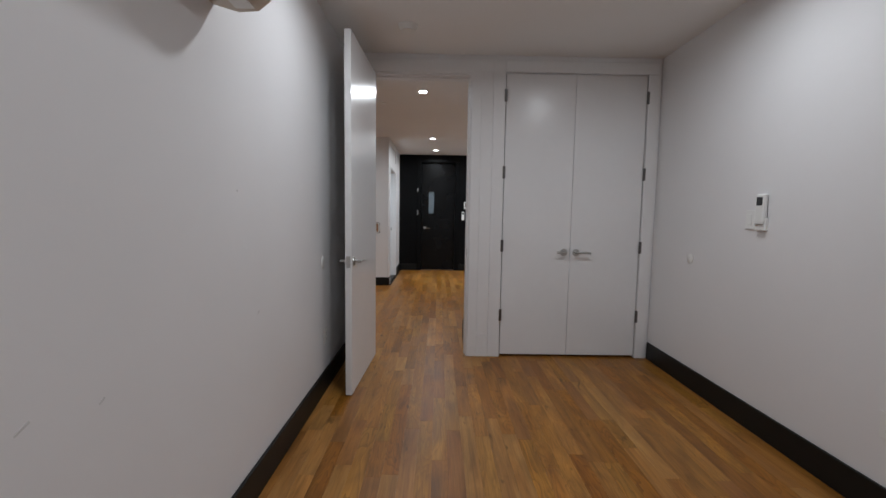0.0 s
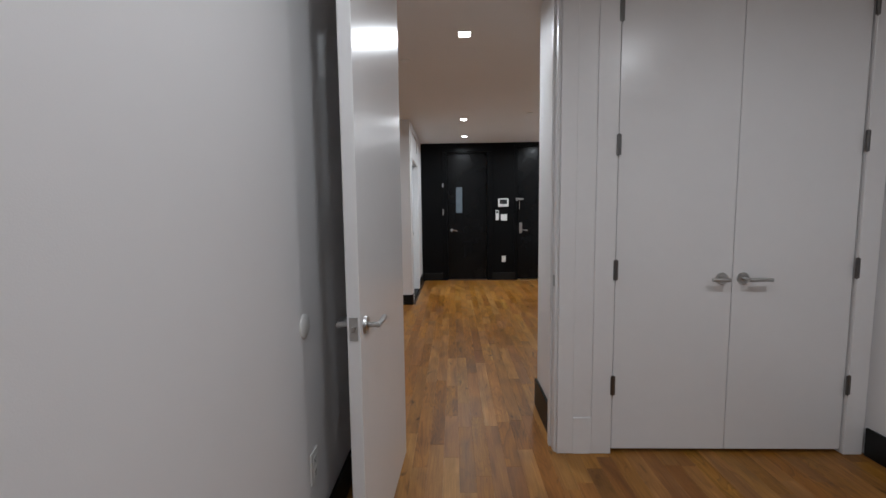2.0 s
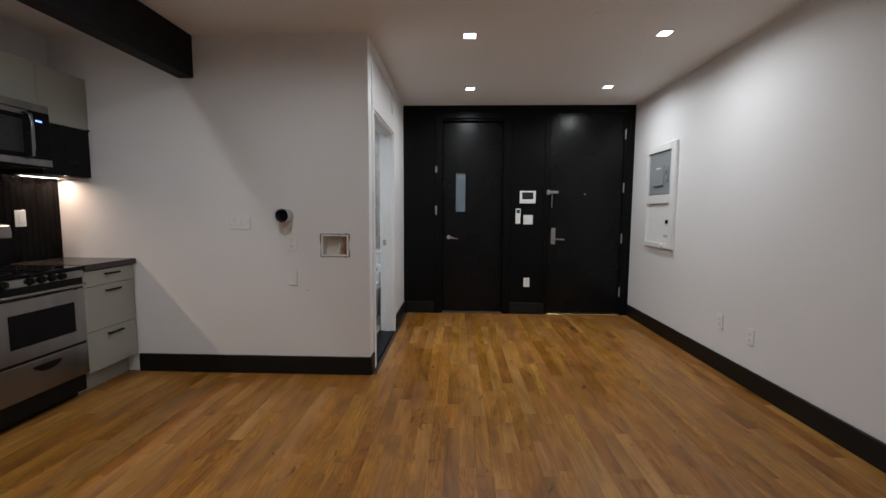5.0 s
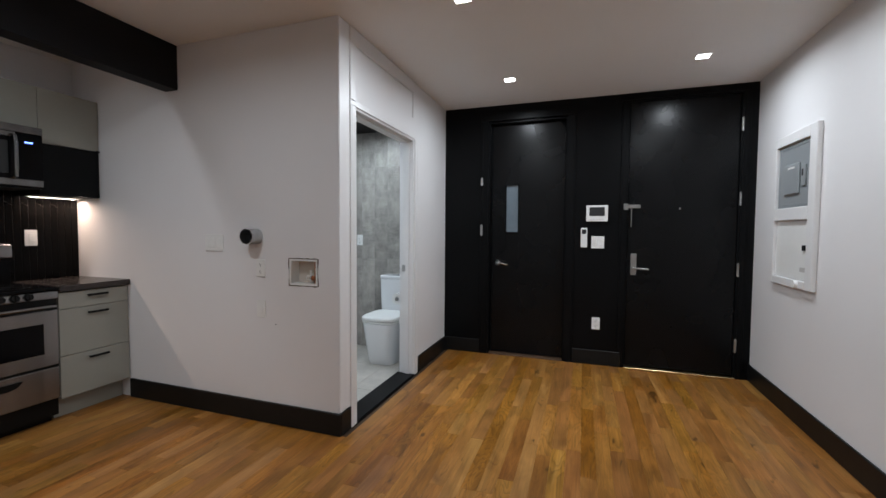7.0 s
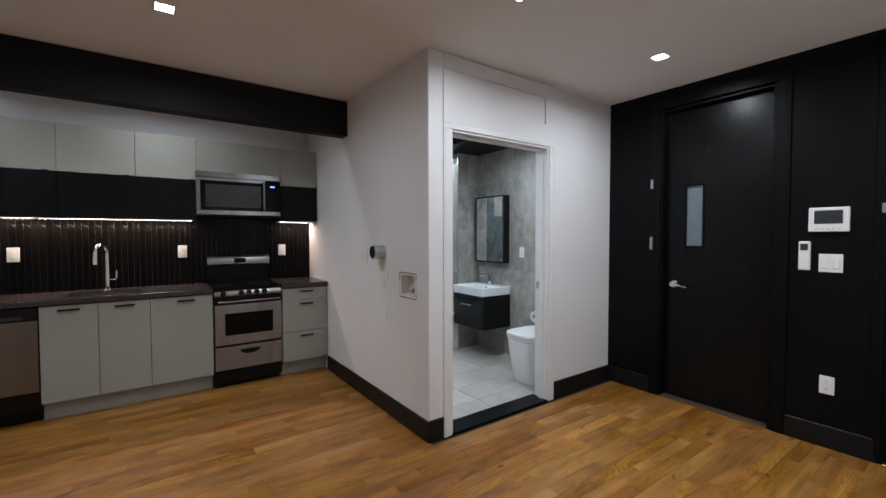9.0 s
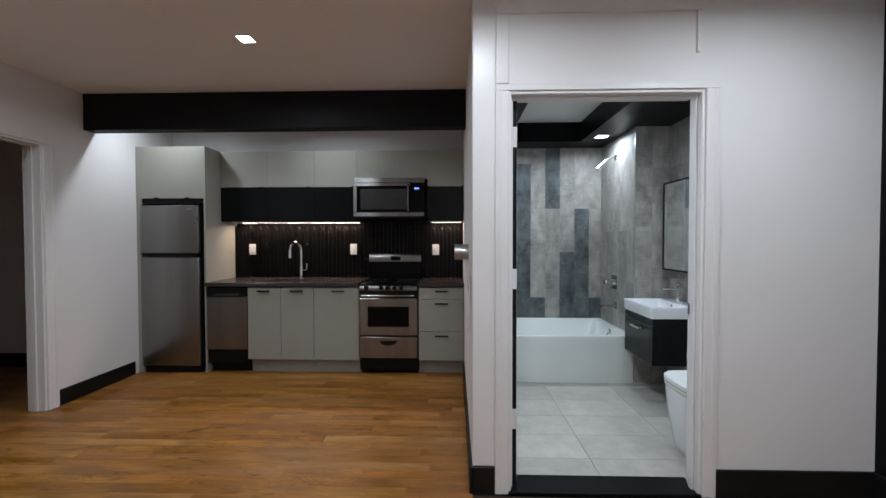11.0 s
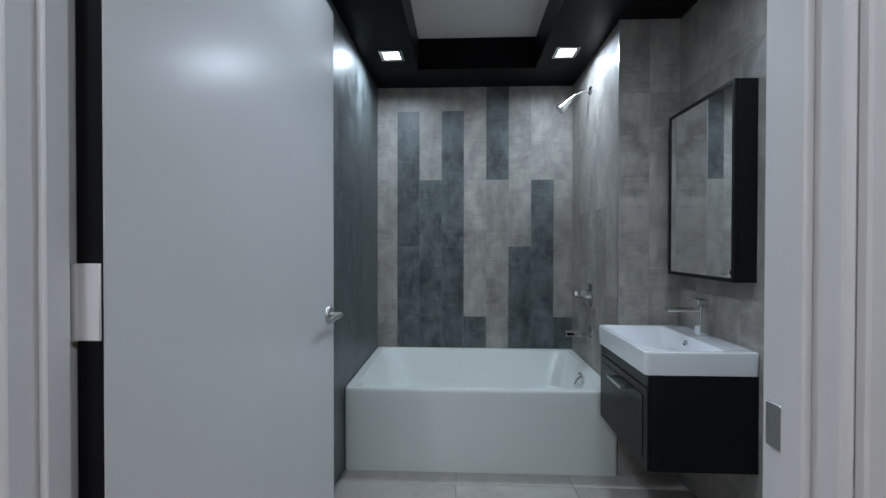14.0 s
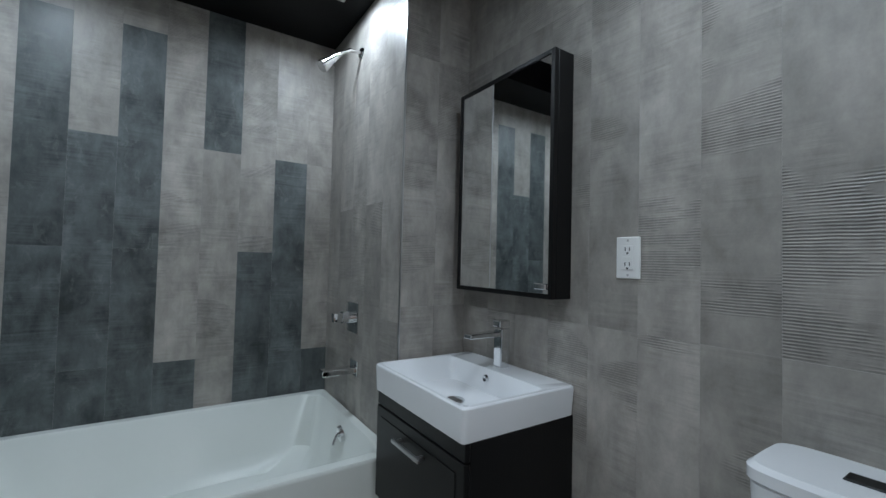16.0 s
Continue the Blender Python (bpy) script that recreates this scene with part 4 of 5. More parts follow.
for r0, r1, y0, y1 in ((0.052, 0.049, YW, YW - 0.095),):
    outer = [[(-1.452 + r0 * math.cos(2 * math.pi * k / n), y, 1.262 + r0 * math.sin(2 * math.pi * k / n)) for k in range(n)] for y in (y0, y1)]
    inner = [[(-1.452 + r1 * math.cos(2 * math.pi * k / n), y, 1.262 + r1 * math.sin(2 * math.pi * k / n)) for k in range(n)] for y in (y1, y0 - 0.003)]
    loft(bm, outer + inner, cap=False)
part("duct", bm, GALV, t, smooth=True)
# black disc closes the stub, in place of the shade deep in the duct
bm = bmesh.new()
cyl(bm, (-1.452, YW - 0.002, 1.262), (-1.452, YW - 0.006, 1.262), 0.0485, 0.0485, 28)
part("dark_throat", bm, BLKPL, t, "black disc standing in for the shaded duct throat")
plate("light_switch", "white triple rocker switch on the wall", "switch", YW, "y", -1, -1.822, 1.214, 0.165, 0.118, "rocker3")
plate("wall_outlet", "white outlet under the dryer duct", "outlet", YW, "y", -1, -1.418, 1.05, 0.075, 0.118, "outlet", "outlets")
plate("wall_outlet", "white outlet low under the dryer duct", "outlet", YW, "y", -1, -1.418, 0.775, 0.075, 0.118, "slider", "outlets")

# ---- kitchen ----
FX, CX = -2.700, -2.675        # cabinet fronts, worktop edge


def bar_handle(parent, y, z, length=0.13, x=FX):
    z -= 0.008
    bm = bmesh.new()
    bx(bm, x + 0.018, x + 0.028, y - length / 2, y + length / 2, z - 0.0075, z + 0.0075, bevel=0.002)
    for k in (-1, 1):
        bx(bm, x, x + 0.020, y + k * (length / 2 - 0.012) - 0.004, y + k * (length / 2 - 0.012) + 0.004, z - 0.004, z + 0.004)
    return part("handle", bm, BLKPL, parent, "slim black bar handle")


def base_cabinet(y0, y1, fronts, label, handles):
    t = thing("base_cabinet", (-2.990, (y0 + y1) / 2, 0), label, "cabinet", "base cabinets")
    bm = bmesh.new()
    bx(bm, XK, FX - 0.020, y0 + 0.001, y1 - 0.001, 0.145, 0.870)
    part("body", bm, GREY, t)
    part("toe_kick", box(XK, FX - 0.090, y0 + 0.001, y1 - 0.001, 0.0, 0.144), GREY, t)
    for (a0, a1, z0, z1), h in zip(fronts, handles):
        f = part("door" if len(fronts) < 3 else "drawer", box(FX - 0.019, FX, a0 + 0.002, a1 - 0.002, z0 + 0.002, z1 - 0.002, bevel=0.0015), GREY, t)
        bar_handle(f, h[0], h[1])
    return t


base_cabinet(5.899, 6.568, [(5.899, 6.236, 0.145, 0.872), (6.236, 6.568, 0.145, 0.872)], "grey laminate sink cabinet with two doors", [(6.068, 0.845), (6.402, 0.845)])
base_cabinet(6.568, 7.022, [(6.568, 7.022, 0.145, 0.872)], "grey laminate base cabinet with one door", [(6.819, 0.845)])
base_cabinet(7.616, 8.066, [(7.616, 8.066, 0.757, 0.872), (7.616, 8.066, 0.436, 0.757), (7.616, 8.066, 0.145, 0.436)], "grey laminate base cabinet with three drawers", [(7.846, 0.845), (7.846, 0.722), (7.846, 0.402)])

# worktop with an undermount sink
SX0, SX1, SY0, SY1 = -3.105, -2.780, 6.025, 6.513
bm = bmesh.new()
bx(bm, XK, SX0, 5.475, 7.022, 0.880, 0.920)
bx(bm, SX1, CX, 5.475, 7.022, 0.880, 0.920, bevel=0.003)
bx(bm, SX0, SX1, 5.475, SY0, 0.880, 0.920)
bx(bm, SX0, SX1, SY1, 7.022, 0.880, 0.920)
solid("worktop", bm, COUNTER, "dark brown-grey stone worktop over the base cabinets", "worktop")
solid("worktop", box(XK, CX, 7.614, 8.068, 0.880, 0.920, bevel=0.003), COUNTER, "short dark stone worktop beside the range", "worktop")
t = thing("kitchen_sink", (-2.937, 6.269, 0.70), "undermount stainless steel kitchen sink", "sink")
bm = bmesh.new()
cx, cy, rx, ry = (SX0 + SX1) / 2, (SY0 + SY1) / 2, (SX1 - SX0) / 2 + 0.006, (SY1 - SY0) / 2 + 0.006
loft(bm, [oval(cx, cy, 0.879, rx + 0.012, ry + 0.012, 40, 12), oval(cx, cy, 0.879, rx, ry, 40, 12), oval(cx, cy, 0.74, rx - 0.008, ry - 0.008, 40, 10), oval(cx, cy, 0.705, rx - 0.03, ry - 0.03, 40, 8), oval(cx, cy, 0.70, 0.04, 0.04, 40, 2)], cap=False)
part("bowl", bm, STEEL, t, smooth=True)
bm = bmesh.new()
cyl(bm, (cx, cy, 0.699), (cx, cy, 0.704), 0.042, 0.036, 24)
part("drain", bm, CHROME, t, "round drain", True)

t = thing("kitchen_faucet", (-3.174, 6.269, 0.92), "chrome gooseneck kitchen faucet with side lever", "faucet")
px, py = -3.174, 6.269
bm = bmesh.new()
cyl(bm, (px, py, 0.92), (px, py, 0.932), 0.028, 0.025, 28)
cyl(bm, (px, py, 0.932), (px, py, 1.06), 0.019, 0.017, 24)
part("base", bm, CHROME, t, smooth=True)
bm = bmesh.new()
ux, uy = 0.893, -0.446
pts = [(px, py, 1.05), (px, py, 1.15), (px, py, 1.228)]
for k in range(1, 9):
    a = math.pi * k / 8
    r = 0.078
    pts.append((px + ux * r * (1 - math.cos(a)), py + uy * r * (1 - math.cos(a)), 1.228 + r * 1.15 * math.sin(a)))
tube(bm, pts, 0.014, 16)
part("spout", bm, CHROME, t, smooth=True)
bm = bmesh.new()
e = pts[-1]
cyl(bm, e, (e[0], e[1], e[2] - 0.075), 0.015, 0.018, 20)
part("spray_head", bm, CHROME, t, "pull-down spray head", True)
bm = bmesh.new()
tube(bm, [(px, py + 0.012, 1.01), (px, py + 0.055, 1.01), (px + 0.002, py + 0.062, 1.018), (px + 0.004, py + 0.064, 1.085)], 0.0075, 12)
part("lever", bm, CHROME, t, "side lever", True)

# dishwasher
t = thing("dishwasher", (-2.990, 5.679, 0), "narrow stainless dishwasher with black control panel", "dishwasher")
part("body", box(XK, FX - 0.03, 5.476, 5.896, 0.10, 0.872), BLKPL, t)
part("door", box(FX - 0.03, FX + 0.004, 5.482, 5.892, 0.245, 0.775, bevel=0.004), STEELD, t, "dull brushed steel door")
cp = part("control_panel", box(FX - 0.03, FX + 0.008, 5.482, 5.892, 0.778, 0.872, bevel=0.006), BLKPL, t, "black control panel")
part("handle_recess", box(FX + 0.006, FX + 0.0095, 5.557, 5.816, 0.785, 0.812, bevel=0.001), SLOT, cp)
part("toe_panel", box(XK, FX - 0.10, 5.482, 5.892, 0.0, 0.243), BLKPL, t, "black toe panel")

# range
RX, R0, R1 = -2.685, 7.028, 7.608
t = thing("range", (-2.969, 7.317, 0), "stainless electric range with black glass cooktop", "stove")
part("body", box(-3.252, RX - 0.03, R0, R1, 0.05, 0.895), BLKPL, t)
ck = part("cooktop", box(-3.179, RX + 0.012, R0 - 0.003, R1 + 0.003, 0.895, 0.918, bevel=0.006, seg=2), BGLASS, t, "black ceramic glass cooktop")
for bxx, byy, r in ((-2.832, 7.175, 0.085), (-2.832, 7.460, 0.07), (-3.042, 7.175, 0.07), (-3.042, 7.460, 0.085)):
    bm = bmesh.new()
    loft(bm, [oval(bxx, byy, 0.9184, r, r, 32), oval(bxx, byy, 0.9184, r - 0.004, r - 0.004, 32)], cap=False)
    part("burner_ring", bm, SLOT, ck, "faint printed burner ring")
bm = bmesh.new()
loft(bm, [[(RX - 0.03, y, 0.838), (RX - 0.004, y, 0.837), (RX + 0.005, y, 0.843), (RX + 0.009, y, 0.856), (RX + 0.006, y, 0.876), (RX - 0.002, y, 0.893), (RX - 0.03, y, 0.894)] for y in (R0 + 0.004, R1 - 0.004)])
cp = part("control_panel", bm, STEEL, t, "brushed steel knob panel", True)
for k, y in enumerate((7.101, 7.248, 7.315, 7.382, 7.449)):
    bm = bmesh.new()
    cyl(bm, (RX + 0.002, y, 0.868), (RX + 0.026, y, 0.872), 0.025 if k else 0.027, 0.020, 20)
    bx(bm, RX + 0.024, RX + 0.032, y - 0.004, y + 0.004, 0.854, 0.890, bevel=0.002)
    part("knob", bm, BLKPL, cp, "black control knob", True)
bm = bmesh.new()
tube(bm, [(RX + 0.004, R0 + 0.03, 0.795), (RX + 0.038, R0 + 0.034, 0.797), (RX + 0.042, R0 + 0.06, 0.797), (RX + 0.042, R1 - 0.06, 0.797), (RX + 0.038, R1 - 0.034, 0.797), (RX + 0.004, R1 - 0.03, 0.795)], 0.010, 12)
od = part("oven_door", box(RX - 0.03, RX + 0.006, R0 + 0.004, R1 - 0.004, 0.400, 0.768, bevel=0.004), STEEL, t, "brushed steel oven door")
part("door_rail", box(RX - 0.03, RX - 0.004, R0 + 0.004, R1 - 0.004, 0.769, 0.837), BLKPL, t, "black vent strip")
part("oven_handle", bm, STEEL, od, "round steel bar handle", True)
part("oven_window", box(RX + 0.0055, RX + 0.008, R0 + 0.085, R1 - 0.085, 0.485, 0.685, bevel=0.001), BGLASS, od, "black oven window")
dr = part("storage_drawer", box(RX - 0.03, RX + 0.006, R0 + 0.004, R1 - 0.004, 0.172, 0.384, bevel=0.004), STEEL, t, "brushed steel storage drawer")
bm = bmesh.new()
loft(bm, [[(x, 7.318 + 0.085 * math.cos(a), 0.352 - 0.045 * max(0.0, math.sin(a)) - 0.004) for a in [math.pi * k / 14 for k in range(15)]] for x in (RX + 0.005, RX + 0.014)])
part("drawer_pull", bm, BLKPL, dr, "black half-moon pull", True)
part("seam", box(RX - 0.03, RX - 0.002, R0 + 0.004, R1 - 0.004, 0.385, 0.399), BLKPL, t)
part("base_panel", box(-3.231, RX - 0.09, R0 + 0.01, R1 - 0.01, 0.0, 0.171), BLKPL, t, "black base panel")
bg = part("backguard", box(-3.258, -3.184, R0 + 0.005, R1 - 0.005, 0.895, 1.100, bevel=0.004), BGLASS, t, "black glass backguard")
bm = bmesh.new()
loft(bm, [[(-3.258, y, 1.101), (-3.174, y, 1.097), (-3.165, y, 1.106), (-3.163, y, 1.130), (-3.166, y, 1.160), (-3.173, y, 1.183), (-3.188, y, 1.195), (-3.258, y, 1.197)] for y in (R0 + 0.003, R1 - 0.003)])
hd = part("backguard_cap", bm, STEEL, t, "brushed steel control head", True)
part("clock_display", box(-3.172, -3.1615, 7.271, 7.378, 1.118, 1.162, bevel=0.001), BGLASS, hd, "dark clock display")

# microwave over the range
MX, M0, M1, MZ0, MZ1 = -2.888, 6.926, 7.662, 1.586, 1.986
t = thing("microwave", (-3.084, 7.307, MZ0), "stainless over-the-range microwave with blue clock", "microwave")
part("body", box(XK + 0.012, MX - 0.03, M0 + 0.002, M1 - 0.002, MZ0 - 0.012, MZ1), BLKPL, t)
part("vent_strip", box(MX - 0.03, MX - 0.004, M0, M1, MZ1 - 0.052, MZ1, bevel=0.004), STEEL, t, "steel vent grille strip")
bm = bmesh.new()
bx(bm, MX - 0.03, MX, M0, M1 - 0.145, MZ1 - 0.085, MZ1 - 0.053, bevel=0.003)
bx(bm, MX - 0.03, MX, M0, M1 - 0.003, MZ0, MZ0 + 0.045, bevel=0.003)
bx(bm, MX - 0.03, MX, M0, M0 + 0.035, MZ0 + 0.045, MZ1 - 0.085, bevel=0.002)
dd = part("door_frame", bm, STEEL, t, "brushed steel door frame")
part("door_glass", box(MX - 0.028, MX - 0.003, M0 + 0.035, M1 - 0.145, MZ0 + 0.045, MZ1 - 0.085), BGLASS, t, "dark door glass")
part("window_mesh", box(MX - 0.0035, MX - 0.0015, M0 + 0.075, M1 - 0.185, MZ0 + 0.075, MZ1 - 0.115), MWGLASS, dd, "grey perforated window screen")
kp = part("keypad", box(MX - 0.03, MX - 0.002, M1 - 0.143, M1 - 0.003, MZ0 + 0.046, MZ1 - 0.053, bevel=0.002), BGLASS, t, "black glass keypad")
bm = bmesh.new()
for k in range(4):
    y = M1 - 0.098 + k * 0.011
    bx(bm, MX - 0.002, MX - 0.0005, y, y + 0.007, MZ1 - 0.116, MZ1 - 0.104)
part("clock_digits", bm, BLUE, kp, "blue clock digits")
bm = bmesh.new()
tube(bm, [(MX - 0.002, M1 - 0.165, MZ1 - 0.075), (MX + 0.034, M1 - 0.165, MZ1 - 0.085), (MX + 0.042, M1 - 0.165, MZ1 - 0.13), (MX + 0.042, M1 - 0.165, MZ0 + 0.11), (MX + 0.034, M1 - 0.165, MZ0 + 0.06), (MX - 0.002, M1 - 0.165, MZ0 + 0.05)], 0.012, 12)
part("handle", bm, STEEL, dd, "curved steel handle", True)

# upper cabinets: grey over black
UX = -2.990


def upper_cabinet(y0, y1, z0, zs, z1, label, niche=False):
    t = thing("upper_cabinet", (-3.126, (y0 + y1) / 2, z0), label, "cabinet", "upper cabinets")
    part("body", box(XK + 0.002, UX - 0.020, y0 + 0.001, y1 - 0.001, z0, z1), GREY if zs <= z0 else BLACKM, t)
    part("upper_door", box(UX - 0.019, UX, y0 + 0.0015, y1 - 0.0015, max(zs, z0) + 0.0015, z1 - 0.001, bevel=0.0012), GREY, t, "matte grey lift door")
    if zs > z0:
        f = part("lower_door", box(UX - 0.019, UX - 0.002, y0 + 0.001, y1 - 0.001, z0 + 0.001, zs - 0.003, bevel=0.0012), GLOSSB, t, "gloss black lift door")
        part("bumper", box(UX - 0.010, UX + 0.006, (y0 + y1) / 2 + 0.17, (y0 + y1) / 2 + 0.21, zs - 0.008, zs + 0.007, bevel=0.003), BLKPL, f, "small black catch")
    return t


for a, b in ((5.472, 5.984), (5.984, 6.487), (6.487, 6.938)):
    upper_cabinet(a, b, 1.545, 1.907, 2.290, "wall cabinet with grey upper and gloss black lower door")
upper_cabinet(6.938, 7.685, 1.990, 0, 2.290, "short grey wall cabinet over the microwave")
upper_cabinet(7.685, 8.066, 1.545, 1.907, 2.290, "narrow wall cabinet with grey upper and black lower door")


# under-cabinet light strips
def strip(y0, y1):
    t = thing("led_strip", (-3.195, (y0 + y1) / 2, 1.530), "warm white light strip under the wall cabinets, lit", "light strip", "light strips")
    part("channel", box(-3.222, -3.190, y0, y1, 1.538, 1.5445), WHPL, t, "slim channel")
    lens = part("diffuser", box(-3.211, -3.201, y0 + 0.004, y1 - 0.004, 1.5355, 1.538), STRIPM, t, "glowing lens")
    bm = bmesh.new()
    y = y0 + 0.02
    while y < y1 - 0.02:
        bx(bm, -3.210, -3.202, y, y + 0.011, 1.5338, 1.5356)
        y += 0.033
    part("led_chips", bm, CHIPM, lens, "row of bright light dots")
    area("led_strip_lamp", look((-3.206, (y0 + y1) / 2, 1.531), (-3.206, (y0 + y1) / 2, 0)) @ pose(0, 0, 0, 0, 0, 90), y1 - y0, 0.016, STRIP_W * (y1 - y0), STRIP_C, 170)


strip(5.557, 6.920)
strip(7.714, 8.050)
t = thing("strip_driver", (-3.105, 5.587, 1.50), "small white lamp plug hanging under the cabinet", "lamp driver")
bm = bmesh.new()
bx(bm, -3.095, -3.042, 5.557, 5.618, 1.527, 1.545, bevel=0.004)
bx(bm, -3.079, -3.058, 5.575, 5.600, 1.500, 1.528, bevel=0.004)
part("body", bm, WHPL, t)
bm = bmesh.new()
tube(bm, [(-3.063, 5.618, 1.535), (-3.074, 5.699, 1.520), (-3.095, 5.791, 1.522), (-3.105, 5.862, 1.536)], 0.004, 8)
part("cable", bm, WHPL, t, "thin white cable", True)
for y in (5.676, 6.834):
    plate("wall_outlet", "white rocker outlet on the black backsplash", "outlet", XK + 0.002, "x", 1, y, 1.24, 0.075, 0.118, "rocker1", "backsplash outlets")
plate("wall_outlet", "white rocker outlet on the black backsplash", "outlet", XK + 0.002, "x", 1, 7.762, 1.235, 0.075, 0.118, "rocker1", "backsplash outlets")

# fridge and its housing
FRX = -2.720
t = thing("fridge_housing", (-2.990, 5.119, 0), "tall grey laminate housing with a cabinet over the fridge", "cabinet")
part("side_panel", box(XK, FRX, 5.452, 5.471, 0, 2.288, bevel=0.001), GREY, t)
part("wall_filler", box(XK, FRX - 0.002, YK + 0.001, 4.812, 0, 2.288), GREY, t)
part("cabinet_body", box(XK, FRX - 0.021, 4.813, 5.451, 1.765, 2.286), GREY, t)
part("door", box(FRX - 0.019, FRX, 4.743, 5.452, 1.767, 2.286, bevel=0.0012), GREY, t, "plain grey lift door")
part("finger_rail", box(FRX - 0.06, FRX - 0.010, 4.816, 5.447, 1.712, 1.764, bevel=0.002), BLKPL, t, "black finger rail")
for y in (4.967, 5.282):
    part("bumper", box(FRX - 0.012, FRX + 0.004, y - 0.025, y + 0.025, 1.758, 1.776, bevel=0.003), BLKPL, t, "small black catch")
t = thing("fridge", (-2.969, 5.129, 0), "stainless top-freezer fridge with dark scooped handles", "fridge")
part("body", box(XK + 0.02, FRX - 0.055, 4.806, 5.420, 0.035, 1.690, bevel=0.006), BLKPL, t, "black cabinet")
part("freezer_door", box(FRX - 0.053, FRX + 0.010, 4.800, 5.402, 1.212, 1.698, bevel=0.010, seg=3), STEELV, t, "brushed steel freezer door", True)
part("fridge_door", box(FRX - 0.053, FRX + 0.010, 4.800, 5.402, 0.070, 1.174, bevel=0.010, seg=3), STEELV, t, "brushed steel fridge door", True)
bm = bmesh.new()
prof = [(0.0, 1.209), (0.035, 1.186), (0.085, 1.176), (0.51, 1.176), (0.56, 1.186), (0.596, 1.209)]
loft(bm, [[(x, 4.802 + u, z) for u, z in prof] + [(x, 5.400, 1.2125), (x, 4.802, 1.2125)] for x in (FRX - 0.04, FRX + 0.014)])
part("door_grip", bm, BLKPL, t, "dark scooped grip between the doors")
part("hinge_cover", box(FRX - 0.045, FRX + 0.012, 5.355, 5.404, 1.698, 1.712, bevel=0.003), BLKPL, t)
part("badge", box(FRX + 0.009, FRX + 0.0115, 5.290, 5.341, 1.655, 1.667), CHROME, t, "small chrome badge")
part("base_grille", box(FRX - 0.05, FRX - 0.012, 4.826, 5.400, 0.0, 0.066), BLKPL, t, "dark base grille")
# added chrome chip imitates the light strip's glint on the door edge
part("strip_glint", box(FRX + 0.009, FRX + 0.012, 5.388, 5.398, 1.545, 1.575), CHROME, t)

# ---- bathroom ----
t = thing("bathtub", (-2.94, 8.91, 0), "white acrylic alcove bathtub with flat apron", "bathtub")
bm = bmesh.new()
cx, cy, rx, ry = (XT + -2.515) / 2, (YT0 + YT1) / 2, (-2.515 - XT) / 2 - 0.001, (YT1 - YT0) / 2 - 0.001
N = 64
rings = [oval(cx, cy, 0.0, rx - 0.004, ry, N, 60), oval(cx, cy, 0.36, rx - 0.001, ry, N, 60), oval(cx, cy, 0.428, rx, ry, N, 60), oval(cx, cy, 0.438, rx - 0.002, ry - 0.002, N, 60),
         oval(cx, cy, 0.443, rx - 0.006, ry - 0.006, N, 60), oval(cx, cy + 0.005, 0.443, rx - 0.044, ry - 0.050, N, 18), oval(cx, cy + 0.005, 0.434, rx - 0.052, ry - 0.058, N, 16),
         oval(cx, cy + 0.02, 0.20, rx - 0.085, ry - 0.12, N, 9), oval(cx, cy + 0.03, 0.125, rx - 0.15, ry - 0.20, N, 5), oval(cx, cy + 0.03, 0.115, 0.05, 0.2, N, 3)]
loft(bm, rings)
part("shell", bm, ACRYL, t, smooth=True)
bm = bmesh.new()
ox, oy, oz = cx + 0.045, YT1 - 0.074, 0.385
cyl(bm, (ox, oy, oz), (ox, oy - 0.016, oz - 0.003), 0.036, 0.033, 28)
cyl(bm, (ox, oy - 0.015, oz - 0.003), (ox, oy - 0.026, oz - 0.004), 0.010, seg=14)
tube(bm, [(ox, oy - 0.024, oz - 0.004), (ox + 0.012, oy - 0.038, oz - 0.017), (ox + 0.028, oy - 0.050, oz - 0.033)], 0.006, 10)
part("overflow", bm, CHROME, t, "chrome overflow plate with trip lever", True)

t = thing("shower_fitting", (-3.012, YT1, 2.17), "chrome shower head on an angled arm", "shower head")
bm = bmesh.new()
cyl(bm, (-3.012, YT1, 2.200), (-3.012, YT1 - 0.008, 2.200), 0.028, 0.024, 24)
tube(bm, [(-3.012, YT1 - 0.004, 2.200), (-3.012, YT1 - 0.06, 2.197), (-3.012, YT1 - 0.10, 2.174), (-3.012, YT1 - 0.135, 2.139)], 0.010, 12)
part("arm", bm, CHROME, t, smooth=True)
bm = bmesh.new()
cyl(bm, (-3.012, YT1 - 0.128, 2.146), (-3.012, YT1 - 0.150, 2.124), 0.016, 0.020, 20)
cyl(bm, (-3.012, YT1 - 0.150, 2.124), (-3.012, YT1 - 0.190, 2.084), 0.018, 0.031, 28)
cyl(bm, (-3.012, YT1 - 0.190, 2.084), (-3.012, YT1 - 0.198, 2.076), 0.031, 0.028, 28)
part("head", bm, CHROME, t, smooth=True)
t = thing("shower_valve", (-3.080, YT1, 0.80), "square chrome shower valve with short blunt lever", "shower valve")
part("plate", box(-3.112, -2.950, YT1 - 0.008, YT1, 0.822, 0.970, bevel=0.003), CHROME, t)
bm = bmesh.new()
cyl(bm, (-3.031, YT1 - 0.008, 0.896), (-3.031, YT1 - 0.055, 0.896), 0.031, 0.029, 28)
bx(bm, -3.056, -3.006, YT1 - 0.100, YT1 - 0.050, 0.874, 0.918, bevel=0.006, seg=2)
part("lever", bm, CHROME, t, smooth=True)
t = thing("tub_spout", (-2.975, YT1, 0.63), "flat square chrome tub spout", "tub spout")
part("flange", box(-3.020, -2.930, YT1 - 0.010, YT1, 0.625, 0.700, bevel=0.003), CHROME, t)
